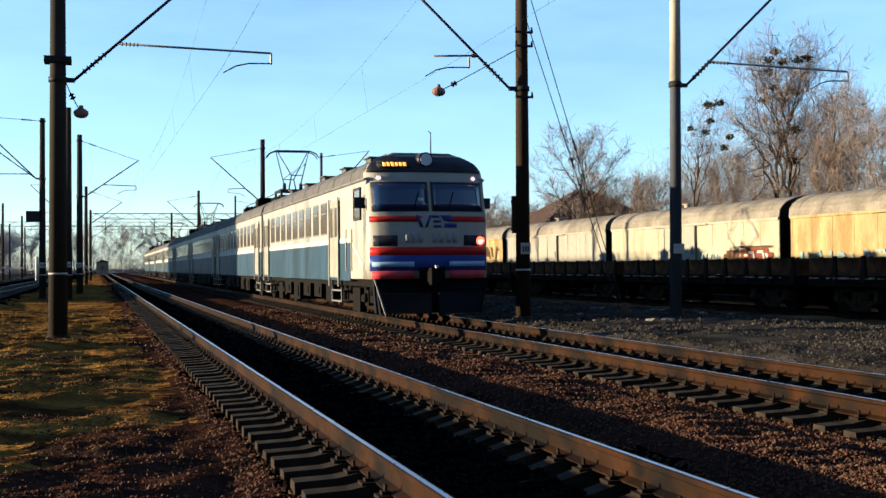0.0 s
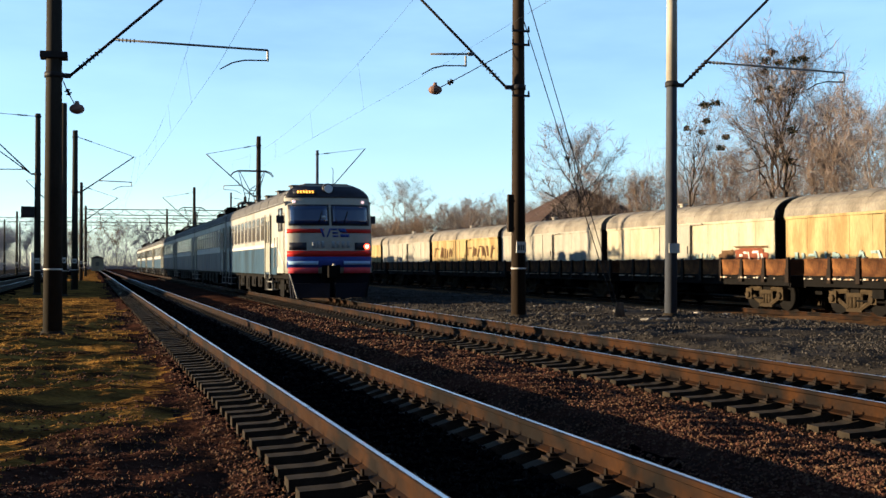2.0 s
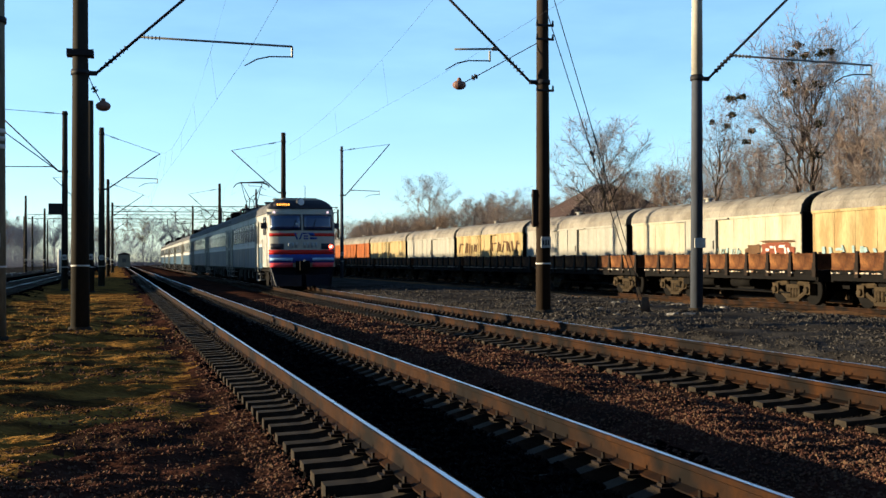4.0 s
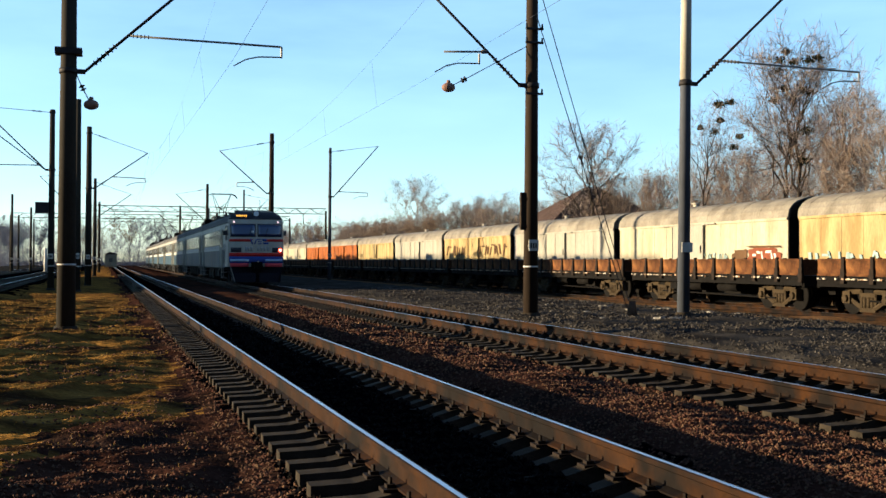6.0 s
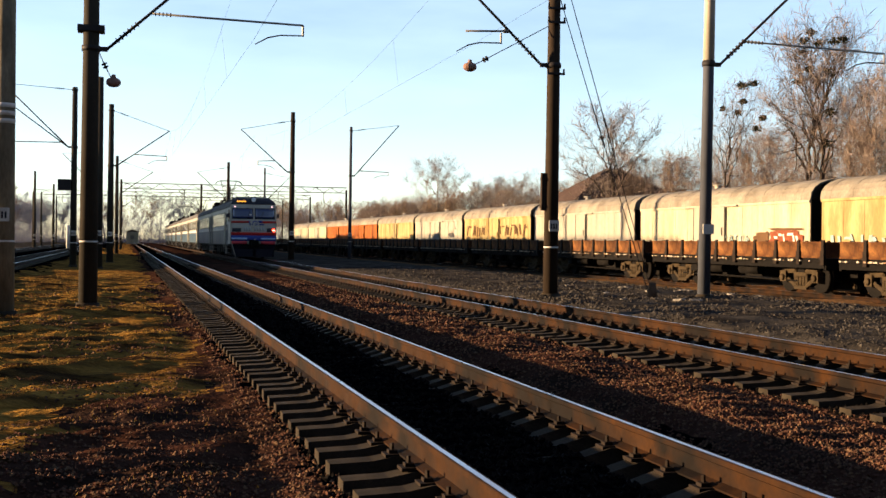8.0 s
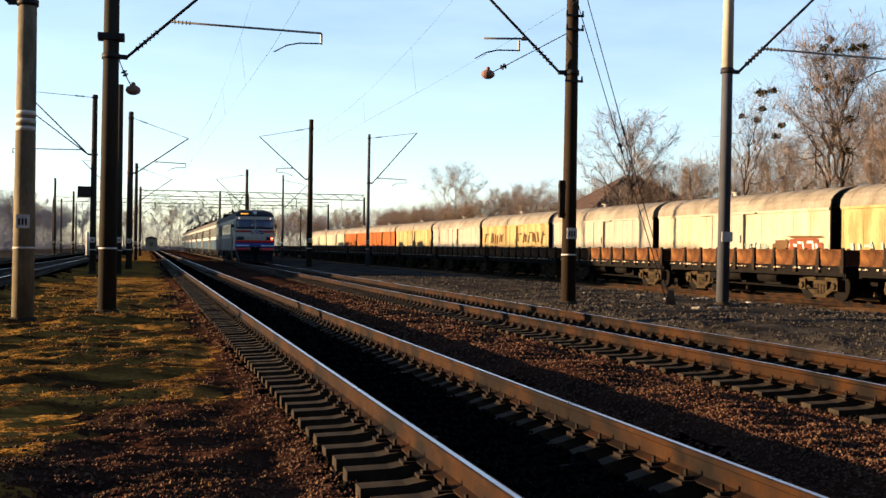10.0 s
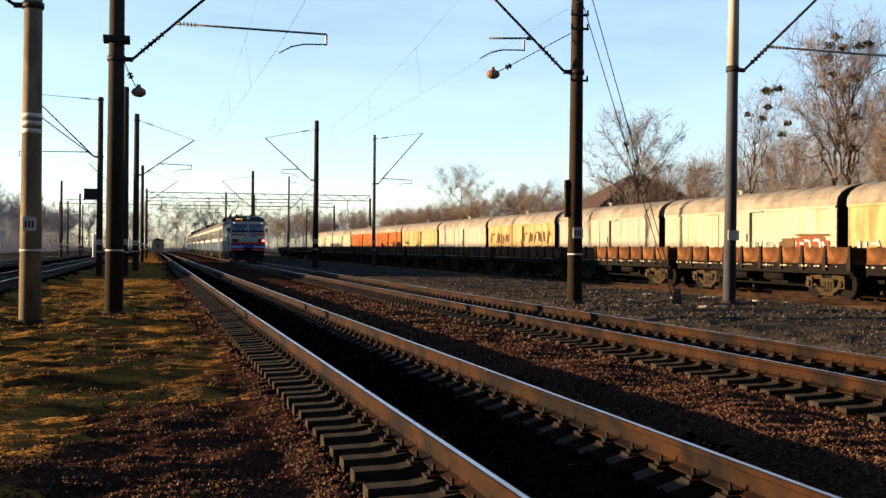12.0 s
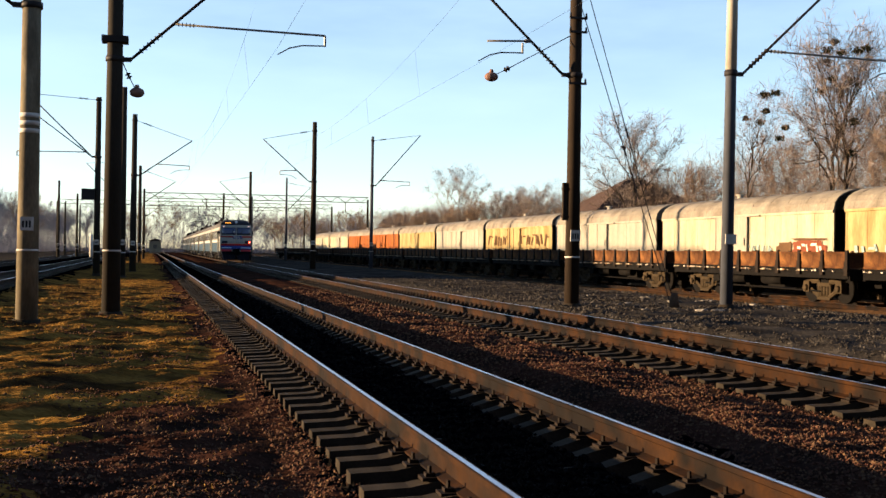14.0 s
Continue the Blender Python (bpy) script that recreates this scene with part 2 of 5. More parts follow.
BROW = mat("cab_brow_dark", (0.018, 0.0198, 0.027), 0.4, var=0.2, scale=2)
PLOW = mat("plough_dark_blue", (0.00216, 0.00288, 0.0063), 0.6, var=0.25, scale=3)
NUMB = mat("faded_figures", (0.162, 0.18, 0.189), 0.6, var=0.1, scale=6)
DOOR_C = mat("coach_door", (0.1585, 0.1585, 0.1394), 0.5, var=0.12, scale=2)
GLASS = glass("window_glass", (0.062, 0.058, 0.052))
GLASS_CAB = glass("cab_glass", (0.007, 0.018, 0.055), 0.1)
LAMP_RED = glow("red_lamp", (1.0, 0.06, 0.03), 1.6)
LAMP_CORE = glow("lamp_core", (1.0, 0.75, 0.65), 2.0)
LAMP_WHITE = glow("white_lamp", (1.0, 0.68, 0.70), 0.22)
LED = glow("led_amber", (1.0, 0.42, 0.06), 0.3)
BX = {
    "cream": mat("boxcar_cream", (0.2038, 0.1886, 0.1421), 0.7, var=0.16, scale=1.4, col2=(0.1404, 0.1094, 0.06457), mix=0.55, mscale=1.3, stretch=(1, 1, 0.3), low=0.5, high=0.75),
    "pale": mat("boxcar_pale", (0.1601, 0.1548, 0.1346), 0.7, var=0.16, scale=1.4, col2=(0.1048, 0.09351, 0.07025), mix=0.5, mscale=1.3, stretch=(1, 1, 0.3), low=0.5, high=0.75),
    "yellow": mat("boxcar_yellow", (0.1872, 0.1485, 0.076), 0.75, var=0.18, scale=1.4, col2=(0.1164, 0.06512, 0.02458), mix=0.6, mscale=1.3, stretch=(1, 1, 0.3)),
    "orange": mat("boxcar_orange", (0.1478, 0.04433, 0.01292), 0.8, var=0.2, scale=0.9, col2=(0.08865, 0.02955, 0.01108), mix=0.7, mscale=0.8),
}
BX_ROOF = mat("boxcar_roof", (0.1248, 0.1136, 0.09474), 0.6, var=0.2, scale=1.0, col2=(0.07589, 0.06497, 0.05157), mix=0.6, mscale=1.2)
GRAF_RED = mat("sprayed_red", (0.09078, 0.02688, 0.01427), 0.7, var=0.2, scale=2)
GRAF_WHITE = mat("sprayed_white", (0.315, 0.3066, 0.2856), 0.7, var=0.1, scale=2)
GRAF_BROWN = mat("sprayed_brown", (0.0495, 0.027, 0.0135), 0.7, var=0.2, scale=2)
GRAF_BLUE = mat("sprayed_pale_blue", (0.1225, 0.175, 0.175), 0.7, var=0.2, scale=2)
HOUSE_ROOF = mat("old_tile_roof", (0.0375, 0.02475, 0.021), 0.9, var=0.3, scale=1.0)
HOUSE_WALL = mat("house_wall", (0.132, 0.1122, 0.0825), 0.9, var=0.2, scale=1.0)
# dark wall of the added block behind the eye
BRICK_DARK = mat("screen_brick", (0.07, 0.045, 0.035), 0.9, var=0.3, scale=2)
RUBBLE = mat("broken_concrete", (0.105, 0.098, 0.088), 0.9, var=0.35, scale=8, bump=0.01, bscale=30, rand=0.35)
WOOD_DARK = mat("rotten_wood", (0.06, 0.035, 0.022), 0.9, var=0.3, scale=4)

rng = np.random.default_rng(7)


def arr_mesh(name, verts, faces, material):
    me = bpy.data.meshes.new(name)
    me.from_pydata(verts, [], faces)
    for m in (material if isinstance(material, (list, tuple)) else (material,)):
        me.materials.append(m)
    me.update()
    return me


# ---------------------------------------------------------------- ground
def smooth(e0, e1, v):
    t = np.clip((v - e0) / (e1 - e0), 0, 1)
    return t * t * (3 - 2 * t)


def wave(x, y, s, k):
    """Cheap smooth noise out of crossed sines, about -1..1."""
    r = np.random.default_rng(k)
    out = 0
    for i in range(6):
        a, f, p = r.uniform(0, 6.283), s * r.uniform(0.6, 1.7), r.uniform(0, 6.283)
        out = out + np.sin((x * np.cos(a) + y * np.sin(a)) * f + p)
    return out / 3.2


def ground_z(x, y):
    a, b = x - track_a(y), x - track_b(y)
    z = np.zeros_like(x)
    # grassy strip: ruts and humps that run aslant over it
    left = smooth(1.0, -0.2, x) * smooth(-5.4, -4.2, x)
    p, q = (x - y) * 0.707, (x + y) * 0.707
    tame = smooth(60, 30, y)
    z += left * (0.075 * wave(q * 0.2, p, 2.1, 3) + tame * (0.050 * wave(q * 0.28, p, 5.2, 4) + 0.026 * wave(q * 0.5, p, 11.0, 9) + 0.013 * wave(x, y, 24.0, 14)))
    z += 0.10 * smooth(-4.3, -5.0, x) * smooth(-14, -12, x)
    z += -0.03 * smooth(-2.6, -1.5, a) * smooth(2.6, 1.5, a)
    z += 0.04 * smooth(1.6, 2.2, a) * smooth(-1.6, -2.2, b) * wave(x, y, 3.0, 5) + 0.10 * smooth(1.5, 2.1, a) * smooth(-1.5, -2.1, b)
    for c in (a, b):
        z += 0.105 * smooth(0.62, 0.42, np.abs(c)) + 0.04 * smooth(0.7, 0.9, np.abs(c)) * smooth(1.75, 1.35, np.abs(c))
    z += 0.24 * smooth(1.0, 2.2, b)
    z += -0.34 * smooth(14.0, 20.6, x)
    z += smooth(9.8, 10.5, x) * smooth(21.5, 20.5, x) * (0.035 * wave(x, y, 2.2, 6) + 0.02 * wave(x, y, 5.5, 16))
    z += 0.016 * wave(x, y, 11.0, 8) * smooth(60, 30, y)
    return z


def axis(parts):
    return np.unique(np.round(np.concatenate([np.arange(a, b, s) if s else np.array([a]) for a, b, s in parts]), 3))


def build_ground():
    xs = axis([(-1500, 0, 0), (-600, 0, 0), (-250, 0, 0), (-120, 0, 0), (-60, -9, 6), (-9, 10.2, 0.09), (10.2, 20, 0.3), (20, 60, 4), (80, 0, 0), (150, 0, 0), (400, 0, 0), (1500, 0, 0)])
    ys = axis([(-60, 4, 8), (4, 26, 0.09), (26, 46, 0.2), (46, 90, 1.2), (90, 300, 15), (340, 0, 0), (500, 0, 0), (900, 0, 0), (2500, 0, 0)])
    X, Y = np.meshgrid(xs, ys)
    Z = ground_z(X, Y)
    nx, ny = len(xs), len(ys)
    verts = np.stack([X, Y, Z], -1).reshape(-1, 3)
    i = np.arange((ny - 1) * (nx - 1))
    r, c = i // (nx - 1), i % (nx - 1)
    k = r * nx + c
    faces = np.stack([k, k + 1, k + nx + 1, k + nx], 1)
    me = arr_mesh("ground", verts.tolist(), faces.tolist(), (SOIL_GRASS, SOIL_RED, SOIL_GREY, SOIL_SHADE, SOIL_SAND))
    mid = verts[faces].mean(1)
    x, y = mid[:, 0], mid[:, 1]
    j = 0.35 * wave(x, y, 1.8, 11) + rng.uniform(-0.15, 0.15, len(x))
    a, b = x - track_a(y), x - track_b(y)
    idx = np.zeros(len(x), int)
    near = smooth(17, 11, y + 3 * wave(x, y, 0.5, 12)) * smooth(-2.2, 0.4, x)
    idx[(near + j * 0.4 > 0.6) & (a < -1)] = 1
    idx[(a + j > -1.9) & (b < 1.0)] = 1
    # painted shade strips along both tracks, the near one shifted to the right
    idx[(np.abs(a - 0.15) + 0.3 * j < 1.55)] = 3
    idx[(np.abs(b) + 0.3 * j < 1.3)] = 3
    idx[(b + j > 1.3)] = 2
    idx[(x + 2.2 * j > 17.2) & (x < 30)] = 4
    idx[x < -14] = 2
    # the left sidings' shade, in the same near-black
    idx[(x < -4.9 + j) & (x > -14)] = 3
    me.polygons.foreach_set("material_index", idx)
    me.polygons.foreach_set("use_smooth", np.ones(len(idx), bool))
    tagged(part("ground", me, None), "brown earth, moss and gravel, with shade painted along tracks and grass", "ground", kind="structure")


build_ground()

OCT = np.array([(1, 0, 0), (-1, 0, 0), (0, 1, 0), (0, -1, 0), (0, 0, 1), (0, 0, -1)], float)
OCT_F = np.array([(0, 2, 4), (2, 1, 4), (1, 3, 4), (3, 0, 4), (2, 0, 5), (1, 2, 5), (3, 1, 5), (0, 3, 5)])


def scatter_y(n, y0, y1):
    """More places near y0 than far off."""
    u = rng.uniform(0, 1, n)
    return 1 / (1 / y0 + u * (1 / y1 - 1 / y0))


def stones(name, label, n, xr, yr, size, material, keep=None):
    y = scatter_y(n, *yr)
    x = rng.uniform(xr[0], xr[1], n)
    if keep is not None:
        k = keep(x, y)
        x, y = x[k], y[k]
    n = len(x)
    s = rng.uniform(size[0], size[1], n) * np.clip(y / 12, 1, 2.2)
    p = OCT[None] * (s[:, None, None] * rng.uniform(0.55, 1.25, (n, 6, 1)))
    ang = rng.uniform(0, 6.28, n)
    ca, sa = np.cos(ang)[:, None], np.sin(ang)[:, None]
    px, py = p[..., 0] * ca - p[..., 1] * sa, p[..., 0] * sa + p[..., 1] * ca
    tilt = rng.uniform(-0.5, 0.5, (n, 1))
    pz = p[..., 2] * 0.8 + px * tilt
    v = np.stack([px + x[:, None], py + y[:, None], pz + (ground_z(x, y) + s * 0.25)[:, None]], -1).reshape(-1, 3)
    f = (OCT_F[None] + 6 * np.arange(n)[:, None, None]).reshape(-1, 3)
    tagged(part(name, arr_mesh(name, v.tolist(), f.tolist(), material), None), label, "ballast", kind="stuff")


def grass():
    n = 80000
    y = scatter_y(n, 5.5, 62)
    x = rng.uniform(-9, 1.0, n)
    w = wave(x, y, 1.1, 21) + 0.35 + 0.45 * smooth(9, 16, y) - 0.7 * smooth(0.2, 1.2, x)
    k = (w > rng.uniform(-0.2, 1.3, n)) & (ground_z(x, y) > rng.uniform(-0.08, 0.06, n))
    x, y = x[k], y[k]
    n = len(x)
    h = rng.uniform(0.012, 0.05, n) * np.clip(y / 16, 1, 1.6)
    d = rng.uniform(0, 6.28, n)
    wd = 0.0035 * np.clip(y / 8, 1, 4)
    z = ground_z(x, y) - 0.01
    lean = rng.uniform(0.2, 1.2, n) * h
    e = rng.uniform(0, 6.28, n)
    v = np.stack([np.stack([x + np.cos(d) * wd, y + np.sin(d) * wd, z], -1),
                  np.stack([x - np.cos(d) * wd, y - np.sin(d) * wd, z], -1),
                  np.stack([x + np.cos(e) * lean, y + np.sin(e) * lean, z + h], -1)], 1).reshape(-1, 3)
    f = np.arange(3 * n).reshape(-1, 3)
    tagged(part("dry_grass", arr_mesh("dry_grass", v.tolist(), f.tolist(), BLADES), None),
           "short dry yellow-brown grass beside the track", "grass", kind="stuff")


# ---------------------------------------------------------------- tracks
RAIL_PROFILE = [(-0.075, -0.18), (0.075, -0.18), (0.075, -0.168), (0.010, -0.145), (0.009, -0.05), (0.036, -0.036),
                (0.036, -0.006), (0.030, -0.001), (0.017, 0.0), (-0.019, 0.0), (-0.030, -0.001), (-0.036, -0.006), (-0.036, -0.036), (-0.009, -0.05), (-0.010, -0.145), (-0.075, -0.168)]


def rail_mesh(f, side, y0, y1):
    bm = B()
    prism(bm, RAIL_PROFILE, [(f(y) + side, y, RAIL_Z) for y in (y0, (y0 + y1) / 2, y1)])
    bm.faces.ensure_lookup_table()
    for fc in bm.faces:
        if min(v.co.z for v in fc.verts) > RAIL_Z - 0.0005:
            fc.material_index = 1
    return mesh_of("rail", bm, (RUST_WEB, RAIL_TOP))


def sleeper_mesh():
    """Concrete sleeper: high under the rails, low at its middle and its ends, sides splayed."""
    bm = B()
    st = [(-1.35, 0.095), (-1.05, 0.105), (-0.90, 0.132), (-0.68, 0.134), (-0.45, 0.068), (0, 0.05), (0.45, 0.068), (0.68, 0.134), (0.90, 0.132), (1.05, 0.105), (1.35, 0.095)]
    rings = []
    for x, t in st:
        w = 0.088 if abs(x) > 0.6 else 0.08
        rings.append([bm.verts.new((x, sy * wy, z)) for sy, wy, z in ((-1, w + 0.03, -0.12), (1, w + 0.03, -0.12), (1, w, t), (-1, w, t))])
    for a, b in zip(rings, rings[1:]):
        for i in range(4):
            j = (i + 1) % 4
            bm.faces.new((a[i], a[j], b[j], b[i]))
    bm.faces.new(rings[0][::-1])
    bm.faces.new(rings[-1])
    return mesh_of("sleeper", bm, CONCRETE)


SLEEPER = sleeper_mesh()
STEP = 0.48


def fastenings(f, y0, n):
    bm = B()
    for i in range(n):
        y = y0 + STEP * i
        for s in (-0.795, 0.795):
            x = f(y) + s
            box(bm, x - 0.17, x + 0.17, y - 0.07, y + 0.07, 0.125, 0.148)
            for e in (-0.11, 0.11):
                box(bm, x + e - 0.03, x + e + 0.03, y - 0.035, y + 0.035, 0.148, 0.172)
                rod(bm, (x + e, y, 0.17), (x + e, y, 0.215), 0.016, 0.014, 5)
    return bm


def railway(name, label, f, y0, y1, first, detailed, low=0.0):
    t = thing(name, label, "railway track", pose(0, 0, low))
    for s in (-0.795, 0.795):
        part("rail", rail_mesh(f, s, y0, y1), None, t, "rusty rail with a polished top")
    if detailed:
        n = 290
        for i in range(n):
            y = first + STEP * i
            part("sleeper", SLEEPER, None, t, at=pose(f(y), y, rng.uniform(-0.012, 0.008), 0, 0, rng.uniform(-1, 1)))
        fast = part("rail_fastening", fastenings(f, first, 150), IRON, t, "rusty clamps and bolts along both rails")
        fast["kind"] = "stuff"
    else:
        bm = B()
        y = max(y0, 15)
        while y < min(y1, 200):
            box(bm, f(y) - 1.3, f(y) + 1.3, y - 0.12, y + 0.12, -0.05, 0.15)
            y += 0.6
        ob = part("sleeper_row", bm, CONCRETE, t, "row of dusty concrete sleepers")
        ob["kind"] = "stuff"
    return t


def track_c(y):
    return -6.1 + LEAN_A * y


def track_d(y):
    return -11.4 + LEAN_A * y


def track_e(y):
    return 22.4 + LEAN_A * y


def track_f(y):
    return 27.8 + LEAN_A * y


# ---------------------------------------------------------------- masts and overhead line
def insulator(bm, a, b, r=0.055, n=4):
    a, b = Vector(a), Vector(b)
    rod(bm, a, b, r * 0.45, seg=6)
    for i in range(n):
        c = a.lerp(b, (i + 0.5) / n)
        d = (b - a).normalized() * 0.012
        rod(bm, c - d, c + d, r, r, 8)


def mast(x, y, height, r, material, side=0, reach=3.4, base=0.0, tube=True, drop_at=None, plate=True, ring=1.3, lean=0.25,
         label="", arm_z=6.1, tip_z=8.9, group="overhead line masts", stay_z=9.6, thick=0.035, drop_x=None, arm_way=None):
    """A tapered overhead-line mast; side +1 or -1: which way its bracket reaches."""
    t = thing("overhead_line_mast", label or "tall tapered grey concrete mast with a steel bracket", "mast",
              pose(x, y, base, 0, lean, 0), group)
    bm = B()
    rod(bm, (0, 0, -0.2), (0, 0, height), r, r * 0.72, 20)
    part("post", bm, material, t)
    bm = B()
    rod(bm, (0, 0, -0.1), (0, 0, 0.10), r * 1.35, r * 1.2, 14)
    part("footing", bm, CONCRETE, t)
    if ring:
        bm = B()
        rr = r * (1 - 0.28 * ring / height) + 0.006
        rod(bm, (0, 0, ring), (0, 0, ring + 0.04), rr, rr, 20)
        part("band", bm, WHITE, t, "thin white painted band")
    if plate:
        bm = B()
        box(bm, -0.13, 0.13, -r - 0.03, -r - 0.002, ring + 0.42, ring + 0.70)
        p = part("number_plate", bm, WHITE, t, "small white plate with worn bars")
        bm = B()
        for i in range(3):
            box(bm, -0.09 + 0.065 * i, -0.05 + 0.065 * i, -r - 0.036, -r - 0.032, ring + 0.48, ring + 0.62)
        part("bar", bm, STEEL_DARK, p)
    if side:
        s = side
        rz = r * 0.8
        bm = B()
        rod(bm, (0, 0, arm_z - base - 0.06), (0, 0, arm_z - base + 0.06), rz + 0.04, rz + 0.04, 14)
        box(bm, min(s * rz, s * (rz + 0.2)), max(s * rz, s * (rz + 0.2)), -0.05, 0.05, arm_z - base - 0.05, arm_z - base + 0.05)
        part("bracket_clamp", bm, STEEL_DARK, t)
        a, b = Vector((s * (rz + 0.18), 0, arm_z - base)), Vector((s * reach, 0, tip_z - base))
        bm = B()
        insulator(bm, a.lerp(b, 0.06), a.lerp(b, 0.22), thick * 1.9, 6)
        rod(bm, a, b, thick, thick, 8)
        part("strut", bm, STEEL_DARK, t)
        bm = B()
        st = Vector((s * rz * 0.8, 0, stay_z - base))
        insulator(bm, st.lerp(b, 0.12), st.lerp(b, 0.26), thick * 1.7, 5)
        rod(bm, st, b, 0.016, 0.016, 6)
        part("stay_rod", bm, STEEL_DARK, t)
        if stay_z < height:
            bm = B()
            rod(bm, (0, 0, stay_z - base - 0.05), (0, 0, stay_z - base + 0.05), rz + 0.02, rz + 0.02, 14)
            part("stay_clamp", bm, STEEL_DARK, t)
        if tube:
            k = (6.9 - arm_z) / (tip_z - arm_z)
            p = a.lerp(b, k)
            e = drop_at if drop_at is not None else s * (reach + 1.1)
            bm = B()
            q = Vector((e, 0, p.z - 0.06))
            insulator(bm, p.lerp(q, 0.02), p.lerp(q, 0.14), 0.05, 5)
            rod(bm, p, q, 0.026, 0.026, 8)
            dp = Vector((drop_x if drop_x is not None else e, 0, q.z))
            rod(bm, dp, dp + Vector((0, 0, -0.27)), 0.028, 0.028, 6)
            part("register_tube", bm, STEEL, t)
            bm = B()
            c = dp + Vector((0, 0, -0.25))
            k = arm_way or -s
            d = c + Vector((k * 0.55, 0, -0.02))
            f = d + Vector((k * 0.6, 0, -0.25))
            rod(bm, c, d, 0.018, 0.018, 6)
            rod(bm, d, d.lerp(f, 0.5) + Vector((0, 0, 0.05)), 0.018, 0.018, 6)
            rod(bm, d.lerp(f, 0.5) + Vector((0, 0, 0.05)), f, 0.018, 0.014, 6)
            part("steady_arm", bm, STEEL_DARK, t)
    return t


def hanging_lamp(t, bm_from, via, at, r=0.14):
    bm = B()
    rod(bm, bm_from, via, 0.012, 0.012, 5)
    insulator(bm, Vector(via), Vector(via).lerp(Vector(at), 0.3), 0.07, 2)
    rod(bm, via, at, 0.012, 0.012, 5)
    part("lamp_bracket", bm, STEEL_DARK, t)
    bm = B()
    bmesh.ops.create_uvsphere(bm, u_segments=14, v_segments=8, radius=r)
    bmesh.ops.scale(bm, vec=(1.25, 1, 0.85), verts=bm.verts)
    for v in bm.verts:
        v.co += Vector(at)
    rod(bm, Vector(at) + Vector((0, 0, r * 0.5)), Vector(at) + Vector((0, 0, r * 1.3)), r * 0.5, r * 0.3, 10)
    part("lamp_globe", bm, LAMP_DIRTY, t, "dirty brownish lamp globe")


def masts():
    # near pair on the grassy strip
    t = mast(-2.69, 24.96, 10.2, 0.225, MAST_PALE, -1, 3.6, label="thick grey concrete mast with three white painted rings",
             tip_z=8.8, arm_z=6.55, ring=1.5, tube=False)
    for z in (3.92, 4.08, 4.24):
        bm = B()
        rod(bm, (0, 0, z), (0, 0, z + 0.09), 0.203, 0.203, 20)
        part("white_ring", bm, WHITE, t, "white painted ring")
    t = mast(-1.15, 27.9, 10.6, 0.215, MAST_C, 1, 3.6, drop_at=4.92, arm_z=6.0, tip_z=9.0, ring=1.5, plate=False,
             label="grey concrete mast with bracket over the near track")
    hanging_lamp(t, (0.17, 0, 5.95), (0.28, 0, 5.69), (0.51, 0, 5.24))
    bm = B()
    box(bm, -0.30, 0.30, -0.22, 0.22, 6.38, 6.52)
    part("crossarm", bm, STEEL_DARK, t)
    # beside the train's track
    t = mast(10.1, 27.5, 10.6, 0.19, MAST_BROWN, -1, 3.5, base=0.22, drop_at=-2.33, drop_x=-1.41, arm_way=-1, arm_z=6.1, tip_z=9.05, ring=1.25,
             label="weathered brown mast with bracket and guy wires")
    hanging_lamp(t, (-0.14, 0, 7.1 - 0.22), (-1.74, 0, 6.2 - 0.22), (-2.21, 0, 5.95 - 0.22))
    for z in (7.3, 6.95, 5.65):
        bm = B()
        box(bm, -0.23, 0.23, -0.22, -0.15, z - 0.025, z + 0.025)
        rod(bm, (0.21, -0.18, z), (0.21, -0.18, z + 0.13), 0.032, 0.022, 8)
        rod(bm, (-0.21, -0.18, z), (-0.21, -0.18, z + 0.13), 0.032, 0.022, 8)
        part("insulator_arm", bm, STEEL_DARK, t)
    bm = B()
    box(bm, -0.285, -0.175, -0.05, 0.05, 2.2, 3.15)
    for z in (2.3, 3.0):
        box(bm, -0.30, -0.16, -0.065, 0.065, z - 0.03, z + 0.03)
    part("switch_box", bm, MAST_BROWN, t, "narrow rusty box strapped to the mast")
    # guys run to an anchor in the gravel
    g = thing("guy_wire", "pair of steel guy wires from mast to ground anchor", "guy wire")
    for za, k in ((9.3, 0.0), (8.3, -0.10)):
        bm = B()
        top, foot = Vector((10.1, 27.45, za)), Vector((12.66 + k, 26.93, 0.3))
        rod(bm, top, foot, 0.012, 0.012, 5)
        insulator(bm, top.lerp(foot, 0.5), top.lerp(foot, 0.53), 0.05, 2)
        part("wire", bm, STEEL_DARK, g)
    bm = B()
    rod(bm, (12.6, 26.93, 0.05), (12.66, 26.93, 0.62), 0.12, 0.09, 8)
    rod(bm, (12.78, 26.98, 0.05), (12.70, 26.93, 0.5), 0.07, 0.06, 8)
    part("anchor_stub", bm, WOOD_DARK, g, "dark rotten anchor stub")
    # pale and grey pole
    t = mast(14.08, 26.9, 10.8, 0.165, GREY_P, 1, 3.6, base=0.22, tube=True, drop_at=5.2, arm_z=6.25, tip_z=9.4, ring=0, plate=False, lean=0.6,
             label="slim steel pole, pale above and grey below, with bracket")
    bm = B()
    rod(bm, (0, 0, 6.1), (0, 0, 10.84), 0.147, 0.123, 20)
    part("pale_upper_post", bm, PALE, t, "pale painted upper half")
    bm = B()
    rod(bm, (0, 0, 6.02), (0, 0, 6.12), 0.155, 0.155, 20)
    part("collar", bm, STEEL_DARK, t)
    bm = B()
    box(bm, -0.15, 0.15, -0.19, -0.165, 1.65, 1.9)
    part("number_plate", bm, WHITE, t, "small white plate")
